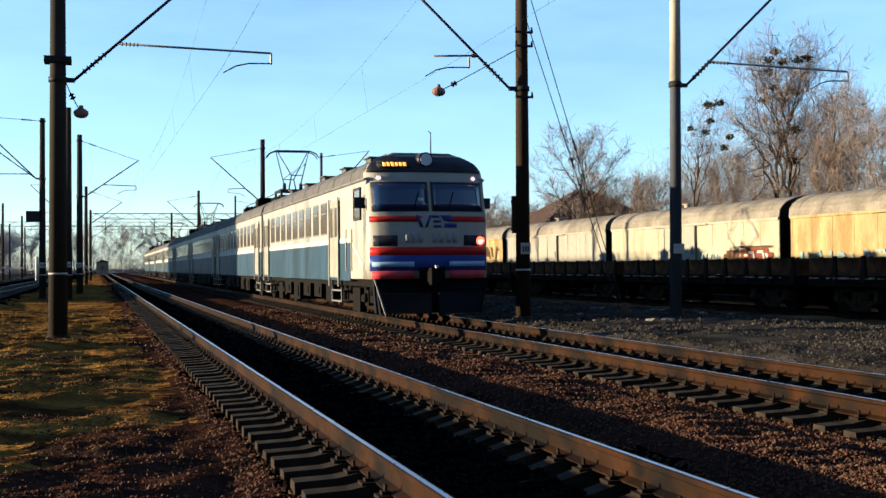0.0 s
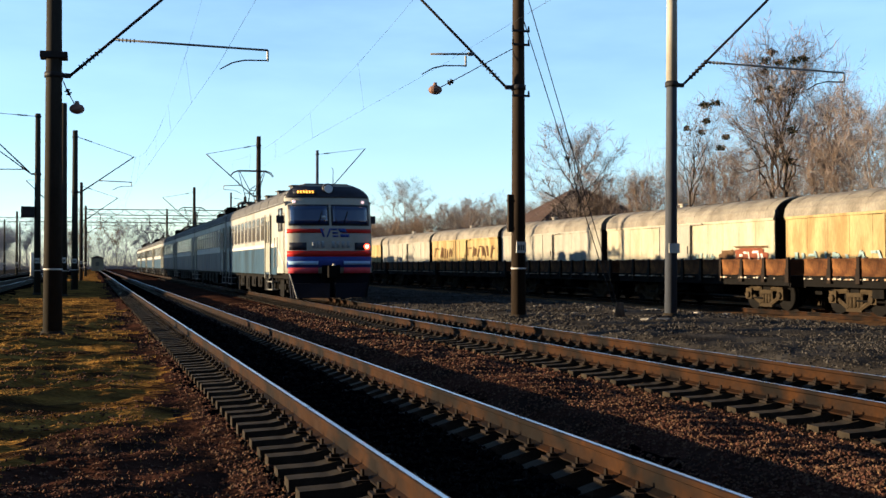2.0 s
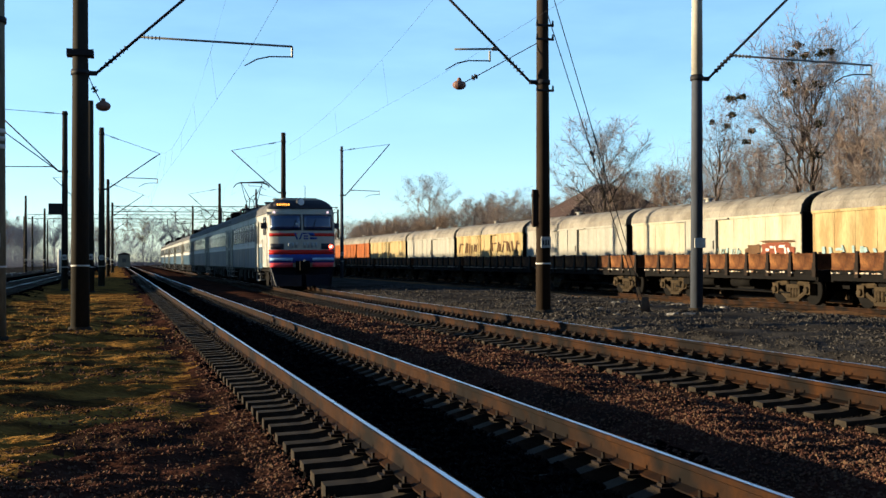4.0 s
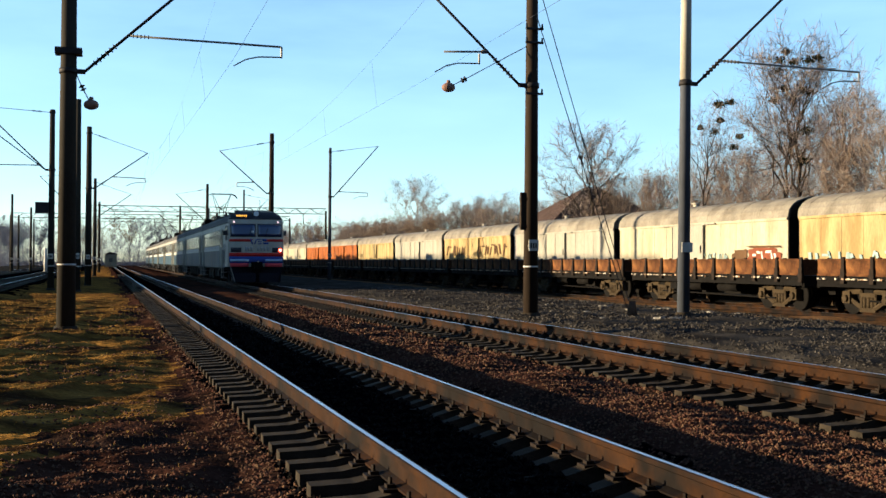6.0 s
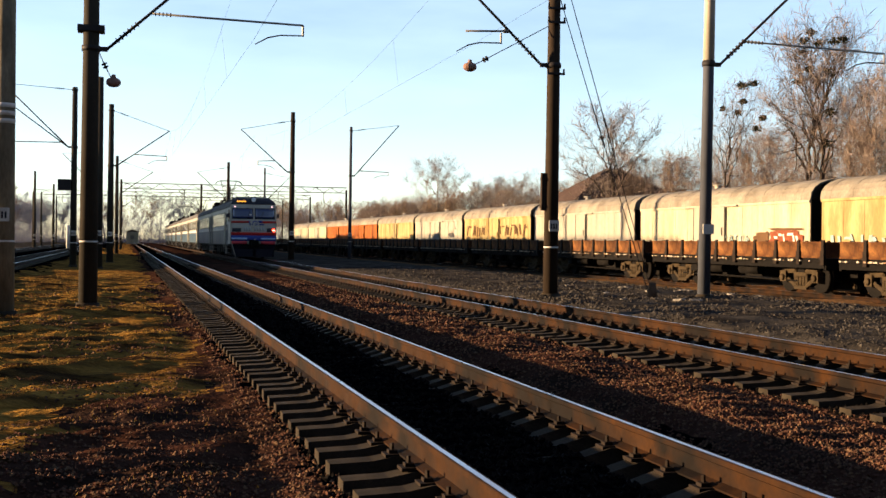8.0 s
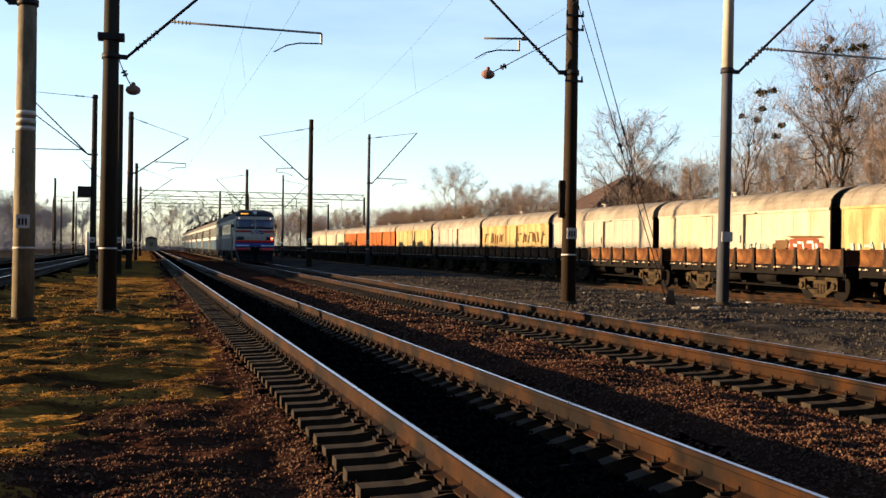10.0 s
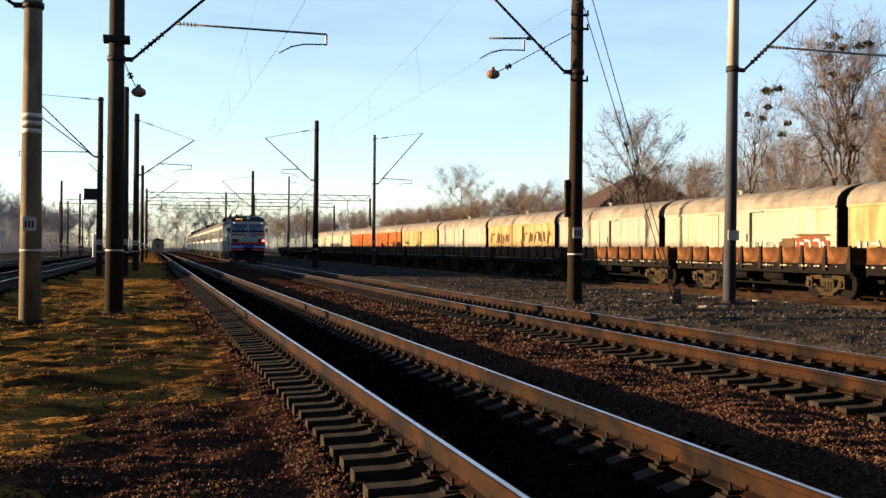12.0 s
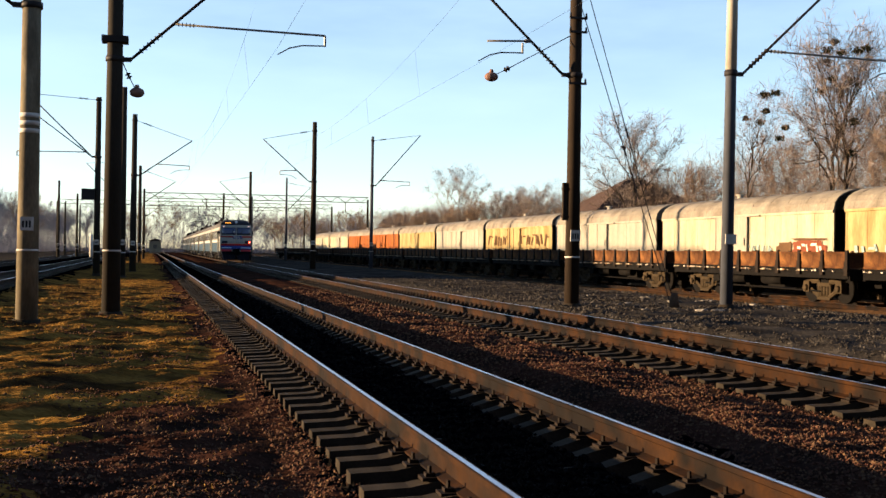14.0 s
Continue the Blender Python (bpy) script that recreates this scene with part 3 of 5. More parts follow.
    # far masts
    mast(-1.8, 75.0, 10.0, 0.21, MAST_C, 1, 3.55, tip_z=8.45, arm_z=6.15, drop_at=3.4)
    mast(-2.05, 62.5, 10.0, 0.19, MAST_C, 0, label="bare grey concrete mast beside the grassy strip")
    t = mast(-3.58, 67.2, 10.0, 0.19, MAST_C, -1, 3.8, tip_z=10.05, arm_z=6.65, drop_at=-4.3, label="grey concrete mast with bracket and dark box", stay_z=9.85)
    bm = B()
    rod(bm, (-0.3, 0, 6.62), (-3.9, 0, 9.3), 0.03, 0.03, 8)
    rod(bm, (-3.9, 0, 9.3), (-3.8, 0, 10.05), 0.018, 0.018, 6)
    rod(bm, (-3.9, 0, 9.3), (-3.7, 0, 7.6), 0.014, 0.014, 6)
    part("second_strut", bm, STEEL_DARK, t)
    bm = B()
    box(bm, -0.85, -0.15, -0.2, 0.2, 4.25, 4.85)
    part("transformer_box", bm, STEEL_DARK, t, "dark steel box on the mast")
    mast(9.87, 77.3, 10.0, 0.20, MAST_BROWN, -1, 3.45, base=0.2, tip_z=8.92, arm_z=6.17, drop_at=-2.3)
    t = mast(15.35, 85.7, 10.0, 0.14, GREY_P, 1, 3.7, base=0.2, tip_z=10.44, arm_z=6.5, drop_at=2.9, stay_z=9.9, label="slim grey steel mast with rising bracket")
    mast(9.5, 130.0, 10.0, 0.20, MAST_BROWN, -1, 3.4, base=0.2, tip_z=9.0, arm_z=6.2, drop_at=-2.3)
    mast(14.45, 138.8, 10.0, 0.15, GREY_P, 1, 2.9, base=0.2, tip_z=9.1, arm_z=6.4, drop_at=2.4, label="slim grey steel mast with rising bracket")
    mast(-2.3, 122.0, 10.0, 0.2, MAST_C, 1, 3.55, tip_z=8.45, arm_z=6.15, drop_at=3.4)
    mast(-2.6, 170.0, 10.0, 0.2, MAST_C, 1, 3.55, tip_z=8.45, arm_z=6.15, drop_at=3.4)
    mast(-3.9, 112.0, 10.0, 0.19, MAST_C, -1, 3.1, tip_z=9.4, arm_z=6.65, drop_at=-3.0)
    mast(9.2, 182.0, 10.0, 0.2, MAST_BROWN, -1, 3.4, base=0.2, tip_z=9.0, arm_z=6.2, drop_at=-2.3)
    mast(14.2, 190.0, 10.0, 0.15, GREY_P, 1, 2.9, base=0.2, tip_z=9.1, arm_z=6.4, drop_at=2.4)
    for x, y, h in ((-12.9, 154.0, 10.0), (-11.6, 168.0, 9.0), (-17.0, 160.0, 9.4), (-16.5, 210.0, 9.5)):
        mast(x, y, h, 0.19, MAST_C, 0, label="far grey concrete mast among the sidings")


def wires():
    def span(bm, pts, sag, r, n=14):
        for a, b in zip(pts, pts[1:]):
            a, b = Vector(a), Vector(b)
            last = a
            for i in range(1, n + 1):
                k = i / n
                p = a.lerp(b, k) - Vector((0, 0, sag * 4 * k * (1 - k)))
                rod(bm, last, p, r, r, 4, False)
                last = p
        bmesh.ops.remove_doubles(bm, verts=bm.verts, dist=0.006)

    for name, f, ys in (("near", track_a, (-24, 27.9, 75, 122, 170, 240)), ("far", track_b, (-24, 27.5, 77.3, 130, 182, 250))):
        w = thing("overhead_wire", "thin copper contact wire hung from a messenger wire over one track", "overhead wire", group="overhead wires")
        con = [(f(y) + (0.25 if i % 2 else -0.25), y, 6.45) for i, y in enumerate(ys)]
        mes = [(f(y), y, 8.5) for y in ys]
        bm = B()
        span(bm, con, 0.02, 0.0042, 4)
        part("contact_wire", bm, STEEL_DARK, w)
        bm = B()
        span(bm, mes, 1.25, 0.0042)
        part("messenger_wire", bm, STEEL_DARK, w)
        for (a, b), (c, d) in zip(zip(mes, mes[1:]), zip(con, con[1:])):
            for k in (0.15, 0.32, 0.5, 0.68, 0.85):
                bm = B()
                p = Vector(a).lerp(Vector(b), k) - Vector((0, 0, 1.25 * 4 * k * (1 - k)))
                rod(bm, p, Vector(c).lerp(Vector(d), k), 0.0025, 0.0025, 4, False)
                part("dropper", bm, STEEL_DARK, w)


def gantry(y, x0, x1, z):
    t = thing("line_gantry", "far grey lattice gantry spanning the tracks", "gantry", group="far gantries")
    for x in (x0, x1):
        bm = B()
        rod(bm, (x, y, 0), (x, y, z + 0.5), 0.2, 0.16, 10)
        part("post", bm, MAST_C, t)
    bm = B()
    n = int((x1 - x0) / 1.2)
    for zz in (z, z + 0.85):
        for yy in (y - 0.3, y + 0.3):
            rod(bm, (x0, yy, zz), (x1, yy, zz), 0.05, 0.05, 4)
    for i in range(n):
        a, b = x0 + (x1 - x0) * i / n, x0 + (x1 - x0) * (i + 1) / n
        za, zb = (z, z + 0.85) if i % 2 else (z + 0.75, z)
        rod(bm, (a, y - 0.3, za), (b, y - 0.3, zb), 0.03, 0.03, 4)
        rod(bm, (a, y + 0.3, za), (b, y + 0.3, zb), 0.03, 0.03, 4)
    part("lattice_beam", bm, STEEL, t)
    for i in range(5):
        x = x0 + (x1 - x0) * (i + 0.5) / 5
        bm = B()
        rod(bm, (x, y, z), (x, y, z - 1.6), 0.05, 0.05, 5)
        rod(bm, (x, y, z - 1.6), (x + 1.2, y, z - 2.2), 0.03, 0.03, 5)
        part("hanger", bm, STEEL_DARK, t)


# ---------------------------------------------------------------- passenger train
CACHE = {}


def shared(key, build, material):
    if key not in CACHE:
        CACHE[key] = mesh_of(key, build(), material)
    return CACHE[key]


HALF, FLOOR_Z, EAVE_Z, ROOF_Z = 1.52, 1.30, 3.82, 4.48


def roof_arc(n=12, w=HALF, z0=EAVE_Z, z1=ROOF_Z):
    return [(w * math.cos(math.pi * i / n), z0 + (z1 - z0) * math.sin(math.pi * i / n) ** 0.75) for i in range(n + 1)]


def side_panel(x, y0, y1, z0, z1, t=0.02):
    bm = B()
    s = 1 if x > 0 else -1
    box(bm, min(x, x + s * t), max(x, x + s * t), y0, y1, z0, z1)
    return bm


def coach_body(y0, y1):
    bm = B()
    prism(bm, [(-HALF, FLOOR_Z), (HALF, FLOOR_Z), (HALF, EAVE_Z), (-HALF, EAVE_Z)], [(0, y0, 0), (0, y1, 0)])
    return bm


def coach_roof(y0, y1):
    bm = B()
    prism(bm, roof_arc(), [(0, y0, 0), (0, y1, 0)])
    for y in np.arange(y0 + 1.5, y1 - 0.5, 2.4):
        prism(bm, [(u * 1.006, EAVE_Z + (z - EAVE_Z) * 1.015) for u, z in roof_arc()], [(0, y, 0), (0, y + 0.05, 0)])
    return bm


def frame_box(bm, x, y0, y1, z0, z1, w=0.05, t=0.03):
    """A raised rim round a window on a side wall."""
    a, b = (x - t, x) if x < 0 else (x, x + t)
    box(bm, a, b, y0 - w, y0, z0 - w, z1 + w)
    box(bm, a, b, y1, y1 + w, z0 - w, z1 + w)
    box(bm, a, b, y0, y1, z0 - w, z0)
    box(bm, a, b, y0, y1, z1, z1 + w)


def bogie(bm, y):
    for s in (-1, 1):
        x = s * 1.12
        box(bm, x - 0.06, x + 0.06, y - 1.9, y + 1.9, 0.68, 0.86)
        box(bm, x - 0.09, x + 0.09, y - 0.45, y + 0.45, 0.42, 1.05)
        for w in (-1.3, 1.3):
            box(bm, x - 0.1, x + 0.1, y + w - 0.2, y + w + 0.2, 0.60, 1.0)
            rod(bm, (x + s * 0.1, y + w, 0.8), (x + s * 0.19, y + w, 0.8), 0.13, 0.11, 10)
            for e in (-0.33, 0.33):
                rod(bm, (x, y + w + e, 0.86), (x, y + w + e, 1.2), 0.09, 0.09, 8)
    box(bm, -1.05, 1.05, y - 0.25, y + 0.25, 0.6, 1.15)


def wheelset():
    bm = B()
    rod(bm, (-0.98, 0, 0), (0.98, 0, 0), 0.085, 0.085, 10)
    for s in (-1, 1):
        rod(bm, (s * 0.72, 0, 0), (s * 0.75, 0, 0), 0.50, 0.50, 24)
        rod(bm, (s * 0.75, 0, 0), (s * 0.86, 0, 0), 0.475, 0.47, 24)
        rod(bm, (s * 0.86, 0, 0), (s * 0.89, 0, 0), 0.36, 0.34, 16)
        for i in range(6):
            w = i * math.pi / 3
            rod(bm, (s * 0.87, 0.25 * math.cos(w), 0.25 * math.sin(w)), (s * 0.91, 0.25 * math.cos(w), 0.25 * math.sin(w)), 0.045, 0.045, 6)
    return bm


def pantograph_base(y):
    bm = B()
    z = ROOF_Z + 0.35
    for s in (-0.6, 0.6):
        box(bm, s - 0.05, s + 0.05, y - 0.9, y + 0.9, z - 0.05, z + 0.05)
        for e in (-0.8, 0.8):
            rod(bm, (s, y + e, ROOF_Z - 0.15), (s, y + e, z), 0.06, 0.05, 8)
    for e in (-0.5, 0.5):
        box(bm, -0.65, 0.65, y + e - 0.05, y + e + 0.05, z - 0.04, z + 0.06)
    rod(bm, (-0.35, y, z), (-0.35, y, z + 0.35), 0.09, 0.07, 8)
    rod(bm, (0.35, y, z), (0.35, y, z + 0.35), 0.09, 0.07, 8)
    return bm


def pantograph_arm(y, e):
    """One half of the folded diamond: out to the knee, then up and apart to the bow."""
    bm = B()
    z = ROOF_Z + 0.4
    for s in (-1, 1):
        rod(bm, (s * 0.22, y + e * 0.4, z), (s * 0.24, y + e * 1.2, z + 0.55), 0.03, 0.025, 6)
        rod(bm, (s * 0.24, y + e * 1.2, z + 0.55), (s * 0.66, y + e * 0.2, z + 1.62), 0.024, 0.018, 6)
    rod(bm, (-0.24, y + e * 1.2, z + 0.55), (0.24, y + e * 1.2, z + 0.55), 0.02, 0.02, 6)
    rod(bm, (-0.24, y + e * 1.2, z + 0.55), (0.45, y + e * 0.7, z + 1.09), 0.012, 0.012, 5)
    return bm


def pantograph_bow(y):
    bm = B()
    z = ROOF_Z + 2.06
    for e in (-0.22, 0.22):
        rod(bm, (-0.72, y + e, z), (0.72, y + e, z), 0.032, 0.032, 6)
        for s in (-1, 1):
            rod(bm, (s * 0.72, y + e, z), (s * 0.98, y + e, z - 0.1), 0.03, 0.026, 6)
            rod(bm, (s * 0.98, y + e, z - 0.1), (s * 1.12, y + e, z - 0.3), 0.026, 0.02, 6)
    for s in (-0.66, 0.66):
        rod(bm, (s, y - 0.22, z), (s, y + 0.22, z), 0.02, 0.02, 6)
    return bm


def roof_gear(y0, y1, r):
    bm = B()
    y = y0
    while y < y1:
        k = r.random()
        h = 0.18 + 0.3 * k
        x = r.uniform(-0.5, 0.5)
        if k < 0.45:
            for s in (-0.35, 0.35):
                rod(bm, (s, y, ROOF_Z - 0.12), (s, y, ROOF_Z + h), 0.06, 0.045, 7)
        else:
            box(bm, x - 0.45, x + 0.45, y - 0.4, y + 0.45, ROOF_Z - 0.15, ROOF_Z + h * 0.8)
            box(bm, x - 0.35, x + 0.35, y - 0.3, y + 0.3, ROOF_Z + h * 0.8, ROOF_Z + h * 0.8 + 0.08)
        y += r.uniform(0.7, 1.4)
    rod(bm, (-0.35, y0, ROOF_Z + 0.42), (-0.35, y1, ROOF_Z + 0.42), 0.02, 0.02, 5)
    return bm


def window_rim():
    bm = B()
    frame_box(bm, -0.0, -0.45, 0.45, 0.0, 0.86)
    box(bm, -0.025, 0.0, -0.45, 0.45, 0.56, 0.60)
    return bm


def window_pane():
    bm = B()
    box(bm, -0.012, 0.0, -0.45, 0.45, 0.0, 0.86)
    return bm


def door_leaf():
    bm = B()
    box(bm, -0.02, 0.012, -0.62, -0.01, 0, 2.12)
    box(bm, -0.02, 0.012, 0.01, 0.62, 0, 2.12)
    for s in (-0.32, 0.32):
        for a in (-0.22, 0.18):
            box(bm, -0.03, -0.02, s + a, s + a + 0.04, 1.1, 1.95)
    box(bm, -0.05, -0.02, -0.70, -0.62, -0.25, 2.2)
    box(bm, -0.05, -0.02, 0.62, 0.70, -0.25, 2.2)
    return bm


def door_glass():
    bm = B()
    for s in (-0.32, 0.32):
        box(bm, -0.026, -0.018, s - 0.18, s + 0.18, 1.12, 1.93)
    return bm


def steps():
    bm = B()
    box(bm, 0.0, 0.25, -0.66, 0.66, -0.32, -0.28)
    box(bm, 0.0, 0.25, -0.66, 0.66, -0.62, -0.58)
    box(bm, 0.0, 0.05, -0.70, -0.64, -0.62, 0.0)
    box(bm, 0.0, 0.05, 0.64, 0.70, -0.62, 0.0)
    return bm


def roof_vent():
    bm = B()
    box(bm, -0.2, 0.2, -0.3, 0.3, -0.25, 0.02)
    box(bm, -0.26, 0.26, -0.36, 0.36, 0.02, 0.06)
    return bm


WHEELS = []


def coach(train, i):
    """One coach: body, roof, colour bands, doors, windows, running gear; the first one has the cab."""
    head = i == 0
    r = random.Random(40 + i)
    y0, y1 = (0.55, 19.6) if head else (0.0, 19.6)
    off = 20.1 * i
    body = part("coach", shared("coach_head" if head else "coach", lambda: coach_body(y0, y1), TR_CREAM), None, train,
                "cream and blue driving coach with dirty sides" if head else "cream and blue coach with dirty sides", pose(0, off, 0))
    part("roof", shared("roof_head" if head else "roof", lambda: coach_roof(y0 + (0.35 if head else 0), y1), ROOF), None, body, "dark grey ribbed roof")
    for s in (-1, 1):
        flip = pose(0, 0, 0, 0, 0, 180 if s > 0 else 0)
        tag = ("_h" if head else "") + str(s)
        part("lower_panel", shared("lower" + tag, lambda: side_panel(s * HALF, y0 + (1.9 if head else 0.02), y1 - 0.02, FLOOR_Z - 0.06, 2.24, 0.012), TR_BLUE), None, body, "faded blue lower side")
        part("waist_band", shared("waist" + tag, lambda: side_panel(s * HALF, y0 + (1.9 if head else 0.02), y1 - 0.02, 2.26, 2.38, 0.018), WAIST), None, body, "white waist band")
        part("gutter", shared("gutter" + tag, lambda: side_panel(s * HALF, y0, y1, EAVE_Z - 0.07, EAVE_Z - 0.02, 0.04), ROOF), None, body)
        doors = (4.5, 18.4) if head else (1.25, 18.4)
        for y in doors:
            m = pose(s * (HALF + 0.02), y, FLOOR_Z + 0.02) @ flip
            part("door", shared("door_leaf", door_leaf, DOOR_C), None, body, "pale double sliding door", m)
            part("door_glass", shared("door_glass", door_glass, GLASS), None, body, "", m)
            part("door_step", shared("door_step", steps, STEEL), None, body, "", pose(s * (HALF - 0.02), y, FLOOR_Z - 0.04) @ flip)
        n = 9 if head else 11
        ya, yb = (6.2, 16.8) if head else (2.9, 16.8)
        for k in range(n):
            y = ya + (yb - ya) * k / (n - 1)
            m = pose(s * (HALF + 0.005), y, 2.58) @ flip
            part("window_frame", shared("window_frame", window_rim, STEEL), None, body, "", m)
            part("window_pane", shared("window_pane", window_pane, GLASS), None, body, "", m)
    for y in (3.2 if head else 2.6, 16.9):
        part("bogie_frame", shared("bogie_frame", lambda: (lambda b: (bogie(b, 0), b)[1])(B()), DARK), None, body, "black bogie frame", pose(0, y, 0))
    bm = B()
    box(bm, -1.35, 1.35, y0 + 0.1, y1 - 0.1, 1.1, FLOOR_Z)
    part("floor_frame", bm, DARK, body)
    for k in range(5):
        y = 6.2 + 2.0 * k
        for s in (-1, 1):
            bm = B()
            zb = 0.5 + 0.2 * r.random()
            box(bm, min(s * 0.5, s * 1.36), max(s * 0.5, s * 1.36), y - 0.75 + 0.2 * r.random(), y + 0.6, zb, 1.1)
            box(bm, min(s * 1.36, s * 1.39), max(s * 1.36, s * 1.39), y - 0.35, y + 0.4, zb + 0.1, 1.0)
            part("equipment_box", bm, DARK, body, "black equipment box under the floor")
    for y in (3.2 if head else 2.6, 16.9):
        for w in (-1.3, 1.3):
            ws = part("wheelset", shared("wheelset", wheelset, DARK), None, body, "", pose(0, y + w, RAIL_Z + 0.475))
            if i < 2:
                WHEELS.append((ws, y + w))
    bm = B()
    box(bm, -0.75, 0.75, 19.6, 20.1, 1.4, 3.55)
    part("gangway", bm, DARK, body, "black folded gangway")
    if i % 2 == 1:
        part("pantograph_base", shared("pantograph_base", lambda: pantograph_base(1.4), STEEL_DARK), None, body, "dark pantograph base on insulators")
        for e in (-1, 1):
            part("pantograph_arm", shared("pantograph_arm" + str(e), lambda: pantograph_arm(1.4, e), STEEL_DARK), None, body, "raised dark pantograph arm")
        part("pantograph_bow", shared("pantograph_bow", lambda: pantograph_bow(1.4), STEEL_DARK), None, body, "wide contact bow with bent horns")
        part("roof_equipment", roof_gear(4.5, 15.5, r), DARK, body, "dark insulators and boxes on the roof")
    else:
        for k in range(5):
            for s in (-0.7, 0.7):
                part("roof_vent", shared("roof_vent", roof_vent, ROOF), None, body, "", pose(s, 3.0 + 3.3 * k, ROOF_Z))
    return body


FACE = [(FLOOR_Z, 0.02), (1.75, 0.0), (2.2, 0.0), (2.9, 0.06), (3.75, 0.28), (3.95, 0.36), (4.18, 0.52), (4.44, 0.95)]


def face_y(z):
    for (a, p), (b, q) in zip(FACE, FACE[1:]):
        if z <= b:
            return p + (q - p) * max(0, (z - a)) / (b - a)
    return FACE[-1][1]


def face_half(z):
    """Half the width of the cab's front at a height."""
    if z <= 3.7:
        return HALF
    return HALF * math.sqrt(max(0.02, 1 - ((z - 3.7) / 0.86) ** 2.8))


def bulge(x):
    """How far the rounded front draws back towards its corners."""
    return 0.30 * (abs(x) / HALF) ** 3.0


def face_patch(x0, x1, z0, z1, proud, nx=8, nz=3, slant0=0.0, slant1=0.0):
    """A thin panel that follows the rounded, sloping front."""
    bm = B()
    g = []
    for j in range(nz + 1):
        z = z0 + (z1 - z0) * j / nz
        row = []
        for i in range(nx + 1):
            xa, xb = x0 + slant0 * j / nz, x1 + slant1 * j / nz
            x = xa + (xb - xa) * i / nx
            x = max(-face_half(z) - 0.002, min(face_half(z) + 0.002, x))
            y = face_y(z) + bulge(x)
            row.append((bm.verts.new((x, y - proud, z)), bm.verts.new((x, y + 0.05, z))))
        g.append(row)
    for j in range(nz):
        for i in range(nx):
            for k in (0, 1):
                q = (g[j][i][k], g[j][i + 1][k], g[j + 1][i + 1][k], g[j + 1][i][k])
                bm.faces.new(q if k == 0 else q[::-1])
    rim = [g[0][i] for i in range(nx + 1)] + [g[j][nx] for j in range(1, nz + 1)] + [g[nz][i] for i in range(nx - 1, -1, -1)] + [g[j][0] for j in range(nz - 1, 0, -1)]
    for f in bm.faces:
        f.smooth = True
    for a, b in zip(rim, rim[1:] + rim[:1]):
        bm.faces.new((a[0], b[0], b[1], a[1]))
    return bm


def cab(body):
    bm = B()
    zs = [1.30, 1.75, 2.2, 2.9, 3.4, 3.75, 3.95, 4.14, 4.32, 4.48]
    nx = 12
    rows = []
    for z in zs:
        h = face_half(z)
        rows.append([bm.verts.new((h * (2 * i / nx - 1), face_y(z) + bulge(h * (2 * i / nx - 1)), z)) for i in range(nx + 1)])
    back = []
    for z in zs:
        h = face_half(z)
        back.append((bm.verts.new((-h, 0.95, z)), bm.verts.new((h, 0.95, z))))
    for j in range(len(zs) - 1):
        for i in range(nx):
            bm.faces.new((rows[j][i], rows[j][i + 1], rows[j + 1][i + 1], rows[j + 1][i]))
        bm.faces.new((back[j][0], rows[j][0], rows[j + 1][0], back[j + 1][0]))
        bm.faces.new((rows[j][-1], back[j][1], back[j + 1][1], rows[j + 1][-1]))
    bm.faces.new([*rows[0][::-1], back[0][0], back[0][1]])
    bm.faces.new([*rows[-1], back[-1][1], back[-1][0]])
    part("cab_front", mesh_of("cab_front", bm, F_CREAM, True), None, body, "rounded cream cab front with red and blue bands")
    part("brow", face_patch(-1.53, 1.53, 3.95, 4.44, 0.02, 16, 6), BROW, body, "dark brow above the cab windows")
    for s in (-1, 1):
        a, b = (-1.37, -0.10) if s < 0 else (0.10, 1.37)
        part("windscreen_frame", face_patch(a - 0.06, b + 0.06, 2.96, 3.70, 0.012, 8, 4), BROW, body, "black rubber windscreen frame")
        part("windscreen", face_patch(a, b, 3.02, 3.64, 0.022, 8, 4), GLASS_CAB, body, "dark blue windscreen")
        part("wiper", face_patch(s * 0.45, s * 0.45 + 0.03, 3.0, 3.45, 0.034, 1, 2, 0.16, 0.16), DARK, body)
        a, b = (-1.5, -0.33) if s < 0 else (0.42, 1.5)
        part("red_stripe", face_patch(a, b, 2.70, 2.84, 0.012, 6, 1, 0, 0.12 if s < 0 else 0) if s < 0 else face_patch(a, b, 2.70, 2.84, 0.012, 6, 1, -0.12, 0), F_RED, body, "red stripe")
        a, b = (-1.42, -0.85) if s < 0 else (0.85, 1.42)
        part("lamp_recess", face_patch(a, b, 2.11, 2.37, 0.012, 4, 1), BROW, body, "dark lamp recess")
        a, b = (-1.45, -0.45) if s < 0 else (0.45, 1.45)
        part("bumper_strip", face_patch(a, b, 1.60, 1.72, 0.03, 5, 1), F_SKY, body, "light blue strip")
        part("valance", face_patch(a, b, 1.30, 1.50, 0.02, 5, 1, 0, 0), F_PINK, body, "faded red valance")
        bm = B()
        rod(bm, (s * 1.22, face_y(3.80) + bulge(1.22) - 0.05, 3.80), (s * 1.22, face_y(3.80) + bulge(1.22) + 0.05, 3.80), 0.052, 0.06, 12)
        part("marker_lamp", bm, LAMP_WHITE, body, "small lit white lamp")
    part("red_band", face_patch(-1.5, 1.5, 1.88, 2.08, 0.014, 12, 1), F_RED, body, "broad red band")
    part("blue_band", face_patch(-1.5, 1.5, 1.50, 1.88, 0.013, 12, 2), F_BLUE, body, "dark blue band")
    yl = face_y(2.23) + bulge(1.32)
    bm = B()
